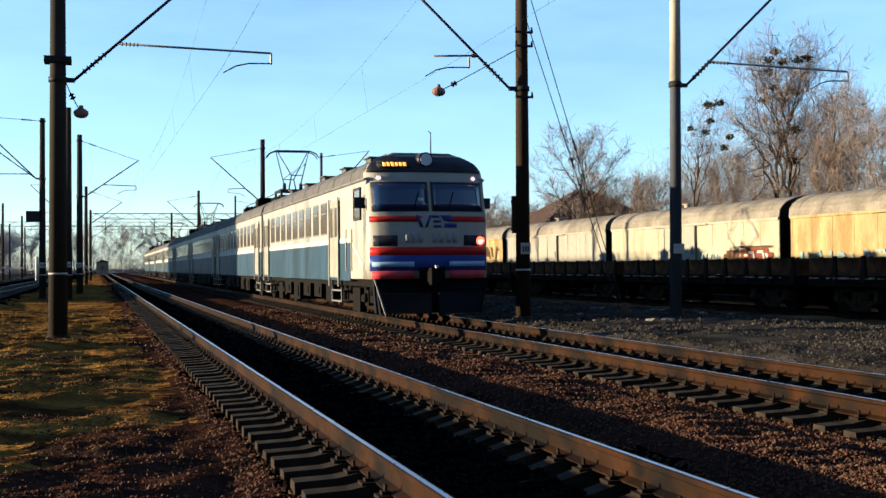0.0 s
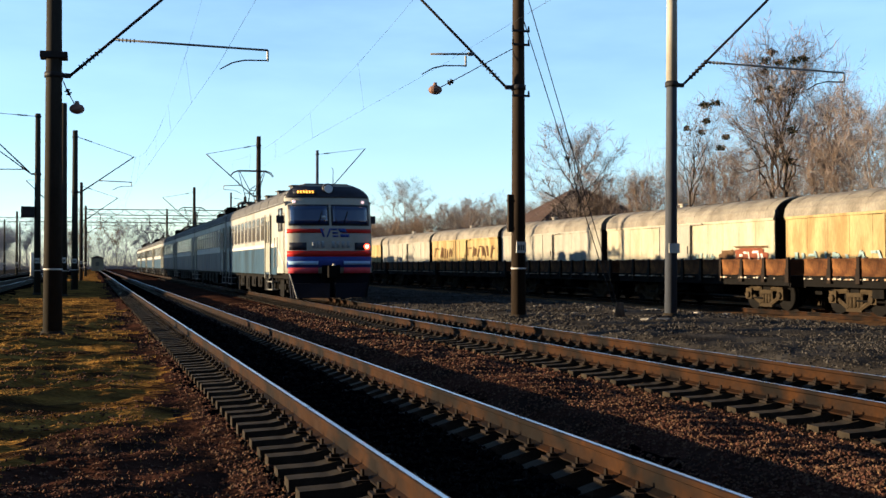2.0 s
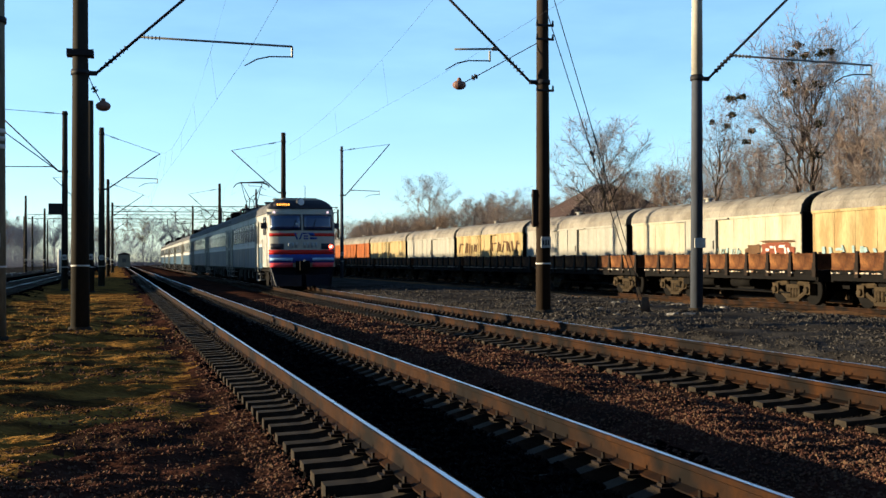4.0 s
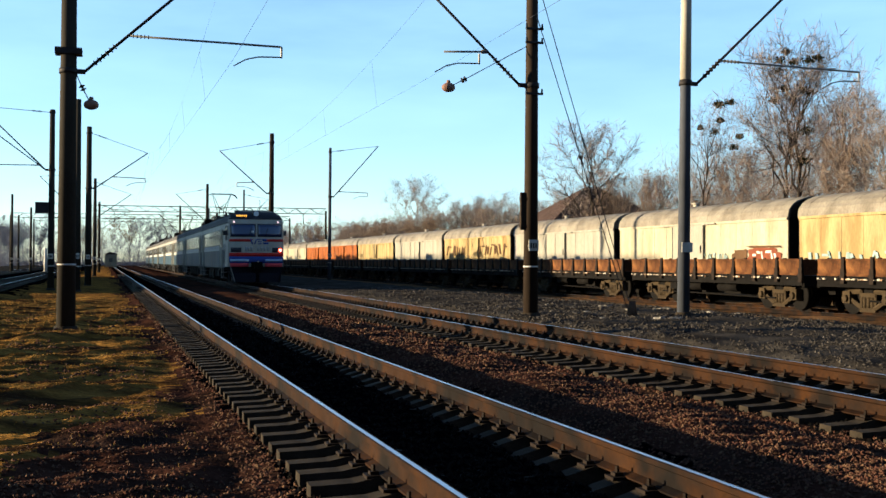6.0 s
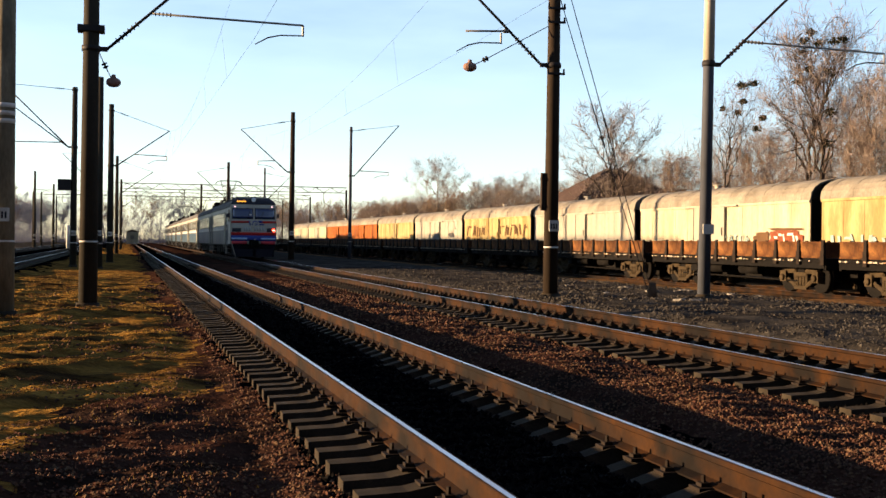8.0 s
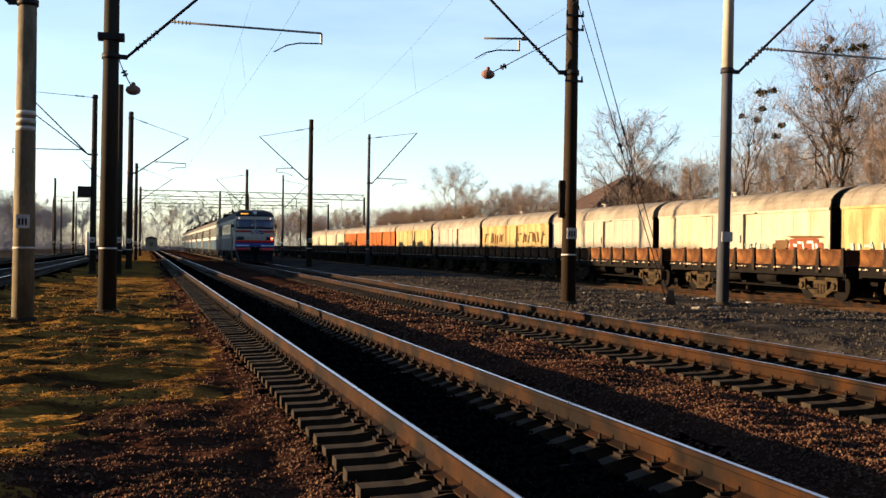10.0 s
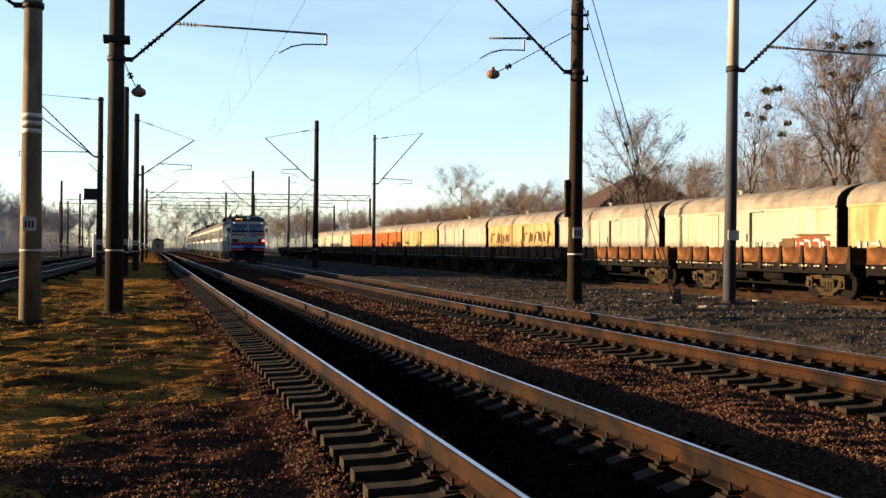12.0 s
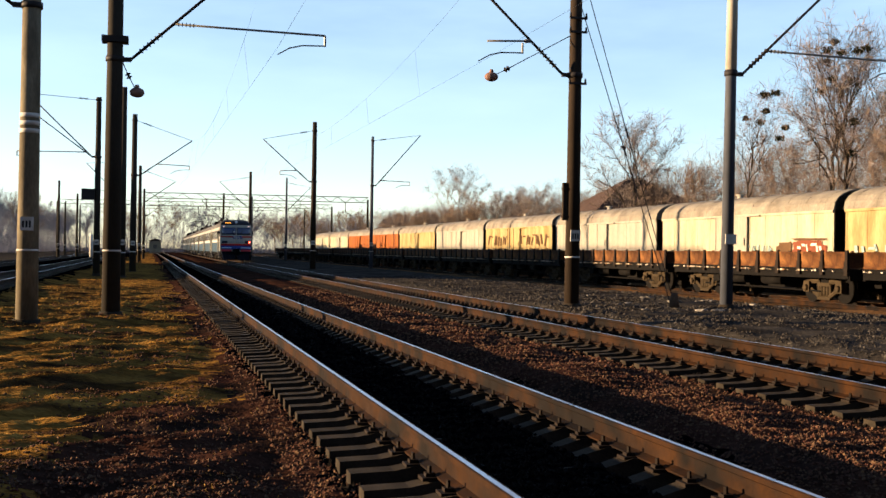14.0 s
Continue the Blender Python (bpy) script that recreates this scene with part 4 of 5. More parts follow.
    rod(bm, (1.31, yl - 0.06, 2.23), (1.31, yl + 0.06, 2.23), 0.105, 0.115, 14)
    part("tail_lamp", bm, LAMP_RED, body, "lit red tail lamp")
    bm = B()
    rod(bm, (1.31, yl - 0.06, 2.23), (1.31, yl - 0.04, 2.23), 0.055, 0.06, 12)
    part("lamp_bulb", bm, LAMP_CORE, body)
    part("sticker", face_patch(-0.30, -0.17, 3.20, 3.30, 0.026, 1, 1), WAIST, body, "small white sticker on the windscreen")
    # blue emblem of plain slanted shapes, and worn figures as bars
    for a, b, sl, z0, z1 in ((-0.28, -0.20, -0.10, 2.56, 2.86), (-0.16, -0.10, 0.12, 2.56, 2.86), (0.06, 0.26, 0.0, 2.56, 2.62), (0.06, 0.26, 0, 2.68, 2.74), (0.02, 0.22, 0, 2.80, 2.86), (0.34, 0.66, 0, 2.56, 2.66), (0.34, 0.60, -0.1, 2.72, 2.86)):
        part("emblem", face_patch(a, b, z0, z1, 0.017, 2, 1, sl, sl), F_BLUE, body, "blue painted shape")
    for a in (-0.66, -0.50, -0.34, 0.02, 0.2, 0.38, 0.56):
        part("figure_bar", face_patch(a, a + 0.11, 2.18, 2.42, 0.015, 1, 1), NUMB, body, "worn grey bar")
    # destination display of lit dots in bars
    part("display", face_patch(-1.22, -0.40, 4.06, 4.25, 0.05, 4, 1), BROW, body, "black destination display")
    for k in range(6):
        a = -1.08 + 0.10 * k
        part("display_bar", face_patch(a, a + 0.065, 4.10, 4.20, 0.06, 1, 1), LED, body, "amber lit bar")
    bm = B()
    rod(bm, (0.0, 0.44, 4.27), (0, 0.85, 4.27), 0.185, 0.21, 20)
    part("headlight_housing", bm, BROW, body, "round dark headlight housing")
    bm = B()
    rod(bm, (0, 0.42, 4.27), (0, 0.45, 4.27), 0.15, 0.15, 20)
    part("headlight_glass", bm, glass("headlight_glass", (0.35, 0.42, 0.48), 0.15), body, "pale round headlight glass")
    bm = B()
    rod(bm, (0.25, 0.9, 4.3), (0.27, 0.95, 5.0), 0.018, 0.012, 6)
    rod(bm, (0.27, 0.95, 5.0), (0.2, 0.95, 5.05), 0.012, 0.01, 6)
    part("aerial", bm, STEEL_DARK, body)
    # plough, coupler, steps and pipes under the front
    bm = B()
    prism(bm, [(-1.35, 0.45), (1.35, 0.45), (1.42, 1.30), (-1.42, 1.30)], [(0, 0.25, 0), (0, 0.45, 0)])
    for s in (-1, 1):
        v = [bm.verts.new(p) for p in ((s * 1.3, 0.0, 0.45), (s * 0.1, -0.35, 0.45), (s * 0.1, -0.25, 0.95), (s * 1.35, 0.1, 0.95),
                                       (s * 1.3, 0.2, 0.45), (s * 0.1, -0.15, 0.45), (s * 0.1, -0.1, 0.95), (s * 1.35, 0.25, 0.95))]
        for f in ((0, 1, 2, 3), (4, 7, 6, 5), (0, 4, 5, 1), (3, 2, 6, 7), (0, 3, 7, 4), (1, 5, 6, 2)):
            bm.faces.new([v[k] for k in f])
    part("snow_plough", bm, PLOW, body, "dark blue snow plough")
    bm = B()
    box(bm, -0.32, 0.32, -0.05, 0.35, 1.10, 1.58)
    box(bm, -0.16, 0.16, -0.55, 0.1, 1.22, 1.50)
    box(bm, -0.22, 0.05, -0.75, -0.5, 1.16, 1.56)
    part("coupler", bm, DARK, body, "black centre coupler")
    bm = B()
    rod(bm, (0.03, -0.3, 1.56), (0.03, -0.3, 1.2), 0.03, 0.03, 6)
    rod(bm, (0.0, -0.32, 1.58), (0.06, -0.32, 1.58), 0.06, 0.06, 6)
    part("release_lever", bm, PALE, body, "pale release lever")
    for s in (-1, 1):
        bm = B()
        rod(bm, (s * 1.44, 0.05, 1.3), (s * 1.20, -0.12, 0.42), 0.025, 0.025, 6)
        # pale on the sun's side, near-black on the other: light put into the colour
        part("plough_stay", bm, STEEL if s < 0 else DARK, body)
        bm = B()
        box(bm, s * HALF - 0.03, s * HALF + 0.03, 1.15, 1.85, 2.85, 3.55)
        part("cab_side_window", bm, GLASS, body, "dark cab side window")
        bm = B()
        frame_box(bm, s * (HALF + 0.0), 1.15, 1.85, 2.85, 3.55, 0.06, 0.045)
        part("cab_window_frame", bm, BROW, body)
        bm = B()
        box(bm, min(s * 1.55, s * 1.82), max(s * 1.55, s * 1.72), 0.55, 0.60, 3.05, 3.32)
        rod(bm, (s * 1.5, 0.6, 3.1), (s * 1.7, 0.58, 3.1), 0.02, 0.02, 6)
        part("cab_mirror", bm, BROW, body, "dark side mirror")
        for y in (2.2, 2.9):
            bm = B()
            rod(bm, (s * (HALF + 0.03), y, 1.5), (s * (HALF + 0.03), y, 2.6), 0.016, 0.016, 6)
            part("handrail", bm, STEEL, body)
        bm = B()
        x = s * (HALF + 0.012)
        v = [bm.verts.new((x + d, y, z)) for d in (0, -s * 0.02) for y, z in ((2.4, 2.38), (2.4, 2.26), (0.9, 1.55), (0.9, 1.67))]
        for f in ((0, 1, 2, 3), (7, 6, 5, 4), (0, 4, 5, 1), (1, 5, 6, 2), (2, 6, 7, 3), (3, 7, 4, 0)):
            bm.faces.new([v[k] for k in f])
        part("slanted_band", bm, WHITE, body, "white slanted band on the cab side")


def passenger_train():
    t = thing("electric_train", "cream and blue electric passenger train with red and blue cab front", "train")
    for i in range(8):
        b = coach(t, i)
        if i == 0:
            cab(b)
    return t


train = passenger_train()


# ---------------------------------------------------------------- goods wagons
def bogie_side():
    """Cast side frame of a goods bogie, with its springs and axle boxes; the outer face looks to -x."""
    bm = B()
    for w in (-0.92, 0.92):
        box(bm, -0.12, 0.10, w - 0.17, w + 0.17, 0.66, 1.02)
        rod(bm, (-0.1, w, 0.8), (-0.2, w, 0.8), 0.12, 0.1, 10)
    for k in (-1, 1):
        rod(bm, (0, k * 0.95, 1.0), (0, k * 0.30, 1.02), 0.075, 0.08, 6)
        rod(bm, (0, k * 0.88, 0.82), (0, k * 0.28, 0.52), 0.075, 0.08, 6)
        rod(bm, (0, k * 0.32, 0.48), (0, k * 0.32, 1.06), 0.07, 0.07, 6)
    for k in (-0.17, 0, 0.17):
        rod(bm, (0, k, 0.5), (0, k, 0.88), 0.07, 0.07, 8)
    box(bm, -0.06, 0.06, -0.36, 0.36, 0.42, 0.54)
    box(bm, -0.06, 0.06, -0.36, 0.36, 0.86, 0.98)
    return bm


def bogie_bolster():
    bm = B()
    box(bm, -1.0, 1.0, -0.2, 0.2, 0.85, 1.1)
    rod(bm, (0, 0, 1.05), (0, 0, 1.2), 0.25, 0.25, 10)
    return bm


def goods_bogie(w, y):
    """Side frames, bolster and wheelsets of one bogie, as parts of the wagon."""
    for s in (-1, 1):
        part("bogie_side_frame", shared("bogie_side", bogie_side, BOGIE_F), None, w, "dusty brown cast side frame", pose(s * 0.98, y, 0, 0, 0, 180 if s > 0 else 0))
    part("bogie_bolster", shared("bogie_bolster", bogie_bolster, DARK), None, w, "", pose(0, y, 0))
    for k in (-0.92, 0.92):
        part("wheelset", shared("flat_wheels", freight_wheels, DARK), None, w, "", pose(0, y + k, 0))


def freight_wheels():
    bm = B()
    rod(bm, (-0.95, 0, 0.80), (0.95, 0, 0.80), 0.08, 0.08, 8)
    for s in (-1, 1):
        rod(bm, (s * 0.70, 0, 0.80), (s * 0.73, 0, 0.80), 0.50, 0.50, 20)
        rod(bm, (s * 0.73, 0, 0.80), (s * 0.86, 0, 0.80), 0.475, 0.47, 20)
    return bm


BOGIE_F = mat("dusty_bogie", (0.02356, 0.01663, 0.009705), 0.85, var=0.3, scale=3)
DEBRIS = island_mat("pale_debris", [(0.1365, 0.09828, 0.06552), (0.273, 0.2457, 0.2075), (0.09828, 0.04914, 0.0273), (0.2184, 0.1638, 0.1092)])
PITCH_E, LEN_E = 12.9, 12.1
YARD = -0.26     # the goods sidings lie lower than the main tracks


def flat_panel():
    bm = B()
    box(bm, -0.025, 0.025, -0.64, 0.64, 0, 0.52)
    box(bm, -0.045, -0.025, -0.64, 0.64, 0.46, 0.52)
    box(bm, -0.045, -0.025, -0.64, 0.64, 0.0, 0.06)
    return bm


def flat_stake():
    bm = B()
    box(bm, -0.10, -0.02, -0.09, 0.09, -0.22, 0.22)
    box(bm, -0.085, -0.02, -0.065, 0.065, 0.22, 0.57)
    box(bm, -0.11, -0.02, -0.11, 0.11, -0.05, 0.05)
    return bm


def flat_frame():
    bm = B()
    h = LEN_E / 2
    box(bm, -1.38, 1.38, -h, h, 1.38, 1.46)
    for s in (-1, 1):
        box(bm, s * 1.36 - 0.05, s * 1.36 + 0.05, -h, h, 1.14, 1.38)
        box(bm, s * 1.40 - 0.04, s * 1.40 + 0.04, -h, h, 1.34, 1.40)
    box(bm, -0.2, 0.2, -h, h, 0.85, 1.38)
    prism(bm, [(-0.25, 0.72), (0.25, 0.72), (0.25, 1.38), (-0.25, 1.38)], [(0, -2.6, 0), (0, 2.6, 0)])
    for s in (-1, 1):
        box(bm, -1.38, 1.38, s * h - 0.06, s * h + 0.06, 1.1, 1.46)
        box(bm, -0.16, 0.16, min(s * h, s * (h + 0.42)), max(s * h, s * (h + 0.42)), 1.0, 1.25)
    return bm


def brake_gear():
    bm = B()
    for y in (-1.6, 0.9):
        rod(bm, (-0.95, y, 1.0), (-0.95, y + 1.3, 1.0), 0.17, 0.17, 10)
    rod(bm, (-1.05, -4, 0.7), (-1.05, 4, 0.75), 0.03, 0.03, 6)
    box(bm, -1.2, -0.9, 2.6, 3.1, 0.85, 1.1)
    return bm


def flat_debris():
    bm = B()
    r = random.Random(5)
    for k in range(70):
        y, s = r.choice((-4.6, -2.1, 0.7, 3.3, 5.0)) + r.gauss(0, 0.8), r.uniform(0.01, 0.05)
        y = max(-LEN_E / 2, min(LEN_E / 2 - 0.2, y))
        box(bm, -1.47 - s, -1.42 + s * 0.3, y, y + s * 2.5, 1.36, 1.37 + s)
    return bm


def flat_wagons():
    for i in range(14):
        y = 31.2 + PITCH_E * (i - 1) + PITCH_E / 2
        w = thing("flat_wagon", "rusty brown flat wagon with low hinged side boards", "goods wagon", pose(track_e(y), y, YARD, 0, 0, 0.6), "flat wagons")
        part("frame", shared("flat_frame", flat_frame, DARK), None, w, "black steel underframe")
        for s in (-1, 1):
            for k in range(9):
                yy = -LEN_E / 2 + (k + 0.5) * LEN_E / 9
                m = pose(s * 1.40, yy, 1.47, 0, rng.uniform(-2, 2), 180 if s > 0 else 0)
                part("side_board", shared("flat_board", flat_panel, WAGON_RUST), None, w, "", m)
                m2 = pose(s * 1.40, yy - LEN_E / 18, 1.47, 0, 0, 180 if s > 0 else 0)
                part("stake", shared("flat_stake", flat_stake, IRON), None, w, "", m2)
        for e in (-1, 1):
            bm = B()
            box(bm, -1.36, 1.36, e * (LEN_E / 2 - 0.03) - 0.03, e * (LEN_E / 2 - 0.03) + 0.03, 1.47, 1.97)
            part("end_board", bm, WAGON_RUST, w)
            goods_bogie(w, e * (LEN_E / 2 - 1.9))
        part("brake_gear", shared("flat_brake", brake_gear, DARK), None, w)
        d = part("debris", shared("flat_debris", flat_debris, DEBRIS), None, w, "pale rubble along the sill")
        d["kind"] = "stuff"


PITCH_F, LEN_F = 16.5, 15.7


def boxcar_profile(w=1.42):
    return [(-w, 1.25), (w, 1.25), (w, 3.75)] + [(w * math.cos(math.pi * k / 10), 3.75 + 0.82 * math.sin(math.pi * k / 10) ** 0.8) for k in range(1, 10)] + [(-w, 3.75)]


def boxcar_body():
    bm = B()
    prism(bm, boxcar_profile(), [(0, -LEN_F / 2, 0), (0, LEN_F / 2, 0)])
    return bm


def boxcar_roof():
    bm = B()
    arc = [(1.47 * math.cos(math.pi * k / 12), 3.72 + 0.9 * math.sin(math.pi * k / 12) ** 0.8) for k in range(13)]
    prism(bm, arc, [(0, -LEN_F / 2 - 0.06, 0), (0, LEN_F / 2 + 0.06, 0)])
    for k in range(11):
        y = -LEN_F / 2 + 0.6 + k * 1.45
        prism(bm, [(u * 1.004, 3.72 + (z - 3.72) * 1.015) for u, z in arc], [(0, y, 0), (0, y + 0.03, 0)])
    return bm


def boxcar_ribs():
    bm = B()
    for k in range(13):
        y = -LEN_F / 2 + 0.1 + k * (LEN_F - 0.2) / 12
        for s in (-1, 1):
            box(bm, s * 1.415 - 0.014, s * 1.415 + 0.014, y - 0.03, y + 0.03, 1.25, 3.72)
    for s in (-1, 1):
        box(bm, s * 1.45 - 0.03, s * 1.45 + 0.03, -LEN_F / 2, LEN_F / 2, 1.2, 1.36)
        box(bm, s * 1.45 - 0.03, s * 1.45 + 0.03, -LEN_F / 2, LEN_F / 2, 3.62, 3.72)
    return bm


def boxcar_end():
    bm = B()
    prism(bm, boxcar_profile(1.40), [(0, -0.04, 0), (0, 0.04, 0)])
    for k in range(4):
        box(bm, -1.3, 1.3, -0.08, 0.08, 1.5 + 0.55 * k, 1.58 + 0.55 * k)
    return bm


def boxcar_door():
    bm = B()
    box(bm, -0.06, 0.0, -1.5, 1.5, 0, 2.2)
    for y in (-1.5, -0.02, 1.44):
        box(bm, -0.09, -0.06, y, y + 0.06, 0, 2.2)
    box(bm, -0.10, -0.06, -2.6, 2.6, 2.2, 2.27)
    box(bm, -0.10, -0.06, -2.6, 2.6, -0.06, 0.0)
    box(bm, -0.12, -0.06, -1.3, -1.2, 0.9, 1.25)
    return bm


def boxcar_under():
    bm = B()
    box(bm, -1.3, 1.3, -LEN_F / 2, LEN_F / 2, 1.05, 1.24)
    for e in (-1, 1):
        box(bm, -0.16, 0.16, min(e * LEN_F / 2, e * (LEN_F / 2 + 0.42)), max(e * LEN_F / 2, e * (LEN_F / 2 + 0.42)), 1.0, 1.25)
    return bm


def spray(bm, y0, y1, z0, z1, n, r, slant=0.2):
    """Bold strokes sprayed on a side wall, each a thin slanted bar."""
    for k in range(n):
        y = y0 + (y1 - y0) * (k + 0.5) / n
        w = (y1 - y0) / n * r.uniform(0.12, 0.3)
        h0, h1 = z0 + r.uniform(0, 0.25) * (z1 - z0), z1 - r.uniform(0, 0.25) * (z1 - z0)
        d = r.uniform(-slant, slant)
        if r.random() < 0.35:  # a cross stroke
            w, h0, d = w * 2.2, h1 - 0.1, d * 0.3
        v = [bm.verts.new((x, yy, zz)) for x in (-1.474, -1.460) for yy, zz in ((y - w, h0), (y + w, h0), (y + w + d, h1), (y - w + d, h1))]
        for f in ((0, 1, 2, 3), (7, 6, 5, 4), (0, 4, 5, 1), (1, 5, 6, 2), (2, 6, 7, 3), (3, 7, 4, 0)):
            bm.faces.new([v[q] for q in f])


def boxcars():
    looks = ["yellow", "cream", "pale", "yellow", "pale", "yellow", "orange", "orange", "cream", "cream"]
    for i, look_name in enumerate(looks):
        y = 40.3 + PITCH_F * (i - 1) + PITCH_F / 2
        m = BX[look_name]
        word = {"cream": "cream", "pale": "pale grey-cream", "yellow": "yellowish", "orange": "rusty orange"}[look_name]
        w = thing("boxcar", word + " covered goods wagon with arched grey roof", "goods wagon", pose(track_f(y), y, YARD - 0.03, 0, 0, 0.6), "covered wagons")
        part("body", shared("bx_body" + look_name, boxcar_body, m), None, w)
        part("roof", shared("bx_roof", boxcar_roof, BX_ROOF), None, w, "arched grey sheet roof")
        part("ribs", shared("bx_ribs" + look_name, boxcar_ribs, m), None, w)
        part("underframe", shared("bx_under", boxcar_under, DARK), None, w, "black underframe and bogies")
        for s in (-1, 1):
            part("sliding_door", shared("bx_door" + look_name, boxcar_door, BX["pale"] if look_name == "cream" else m), None, w, "large sliding door", pose(s * 1.46, 0.3, 1.42, 0, 0, 180 if s > 0 else 0))
        for e in (-1, 1):
            goods_bogie(w, e * (LEN_F / 2 - 2.4))
            # added end panel; its near-black stands in for the shade between wagons
            part("end_wall", shared("bx_end", boxcar_end, DARK), None, w, "end wall in near-black for the shaded gap", pose(0, e * (LEN_F / 2 + 0.02), 0))
        bm = B()
        rod(bm, (0.2, 2.6, 4.55), (0.2, 2.6, 4.78), 0.16, 0.13, 10)
        rod(bm, (0.2, 2.6, 4.78), (0.2, 2.6, 4.83), 0.22, 0.22, 10)
        part("roof_vent", bm, PALE, w)
        r = random.Random(60 + i)
        if i == 1:
            y = -LEN_F / 2
            for mt, lb, blobs in ((GRAF_RED, "red sprayed patch", ((0.25, 2.4, 1.75, 2.42), (0.5, 3.1, 1.85, 2.55), (1.2, 2.9, 1.72, 2.0))),
                                  (GRAF_BROWN, "dark olive sprayed patch", ((2.9, 4.1, 1.75, 2.55), (3.3, 4.3, 1.9, 2.35), (0.2, 3.2, 2.5, 2.62)))):
                bm = B()
                for k, (a, b, c, d) in enumerate(blobs):
                    x = -1.456 - 0.003 * k
                    rim = [(a + (b - a) * (0.5 + (0.5 - 0.12 * r.random()) * math.copysign(abs(math.cos(w)) ** 0.5, math.cos(w))),
                            c + (d - c) * (0.5 + (0.5 - 0.15 * r.random()) * math.copysign(abs(math.sin(w)) ** 0.5, math.sin(w)))) for w in (i2 * math.pi / 9 for i2 in range(18))]
                    f0, f1 = [bm.verts.new((x, y + u, z)) for u, z in rim], [bm.verts.new((x - 0.006, y + u, z)) for u, z in rim]
                    bm.faces.new(f1)
                    bm.faces.new(f0[::-1])
                    for q in range(18):
                        bm.faces.new((f0[q], f0[(q + 1) % 18], f1[(q + 1) % 18], f1[q]))
                part("sprayed_patch", bm, mt, w, lb)
            bm = B()
            spray(bm, y + 0.5, y + 2.6, 1.8, 2.4, 6, r, 0.25)
            part("sprayed_strokes", bm, GRAF_WHITE, w, "white sprayed strokes")["kind"] = "stuff"
            bm = B()
            spray(bm, -LEN_F / 2 + 4.6, -0.4, 1.75, 2.35, 16, r, 0.3)
            part("sprayed_scrawl", bm, GRAF_BLUE, w, "pale blue sprayed scrawl")["kind"] = "stuff"
        if i == 0:
            bm = B()
            spray(bm, -1.0, LEN_F / 2 - 0.6, 1.75, 2.35, 18, r, 0.3)
            part("sprayed_scrawl", bm, GRAF_BLUE, w, "pale blue sprayed scrawl")["kind"] = "stuff"
        if i in (3, 2, 5):
            bm = B()
            if i == 3:
                spray(bm, -LEN_F / 2 + 0.5, LEN_F / 2 - 0.5, 2.3, 3.2, 26, r, 0.4)
                spray(bm, -LEN_F / 2 + 0.5, LEN_F / 2 - 0.5, 1.7, 2.2, 24, r, 0.4)
            else:
                spray(bm, -LEN_F / 2 + 1, LEN_F / 2 - 3, 1.4, 2.1, 12, r, 0.4)
            part("sprayed_scrawl", bm, GRAF_BROWN if i != 2 else GRAF_BLUE, w, "faded sprayed scrawl")["kind"] = "stuff"


flat_wagons()
boxcars()
masts()
wires()
for gy, g0, g1, gz in ((182.0, -4.2, 32.0, 9.2), (236.0, -20.0, 34.0, 10.0), (300.0, -20.0, 36.0, 11.5)):
    gantry(gy, g0, g1, gz)


# ---------------------------------------------------------------- trees
def branch_tree(height, seed, spread=0.55, trunk=0.24, depth=5, upright=0.6, twigs=7, base_clear=0.28, bark=BARK):
    """Limbs as tapered bars, and twigs as slim slivers on the outer ones: two meshes."""
    r = random.Random(seed)
    bm = B()
    sl = []

    def grow(p, d, length, rad, lvl):
        n = 3 if lvl < 2 else 2
        q, dd = p, d
        for k in range(n):
            dd = (dd + Vector((r.uniform(-1, 1), r.uniform(-1, 1), r.uniform(-0.3, 0.6))) * 0.13).normalized()
            q2 = q + dd * (length / n)
            ra, rb = rad * (1 - 0.45 * k / n), rad * (1 - 0.45 * (k + 1) / n)
            rod(bm, q, q2, ra, rb, 6 if lvl < 2 else 4 if lvl < 3 else 3, False)
            if lvl >= 2:
                for _ in range(twigs):
                    f = r.random()
                    a = q.lerp(q2, f)
                    e = (dd * r.uniform(0.2, 1.0) + Vector((r.uniform(-1, 1), r.uniform(-1, 1), r.uniform(-0.5, 1.0)))).normalized()
                    sl.append((a, a + e * r.uniform(0.45, 1.3) * height / 14, r.uniform(0.006, 0.011)))
            if 0 < lvl < depth and k < n - 1 or (lvl == 0 and k >= 1):
                side(q2, dd, length, rb, lvl)
            q = q2
        if lvl < depth:
            for _ in range(2 if lvl else 3):
                side(q, dd, length, rad * 0.6, lvl)

    def side(q, dd, length, rad, lvl):
        a = r.uniform(0, 6.283)
        out = Vector((math.cos(a), math.sin(a), 0))
        nd = (dd * upright + out * spread * r.uniform(0.6, 1.3) + Vector((0, 0, 0.25))).normalized()
        grow(q, nd, length * r.uniform(0.55, 0.78), rad * r.uniform(0.5, 0.68), lvl + 1)

    grow(Vector((0, 0, -0.2)), Vector((0, 0, 1)), height * (base_clear + 0.12), trunk, 0)
    trunk_me = mesh_of("limbs", bm, bark)
    v, f = [], []
    for a, b, w in sl:
        s = Vector((r.uniform(-1, 1), r.uniform(-1, 1), r.uniform(-1, 1))).normalized() * w
        k = len(v)
        m = a.lerp(b, 0.5) + s * 3
        v += [tuple(a - s), tuple(a + s), tuple(m + s * 0.6), tuple(b)]
        f += [(k, k + 1, k + 2), (k, k + 2, k + 3)]
    return trunk_me, (v, f)


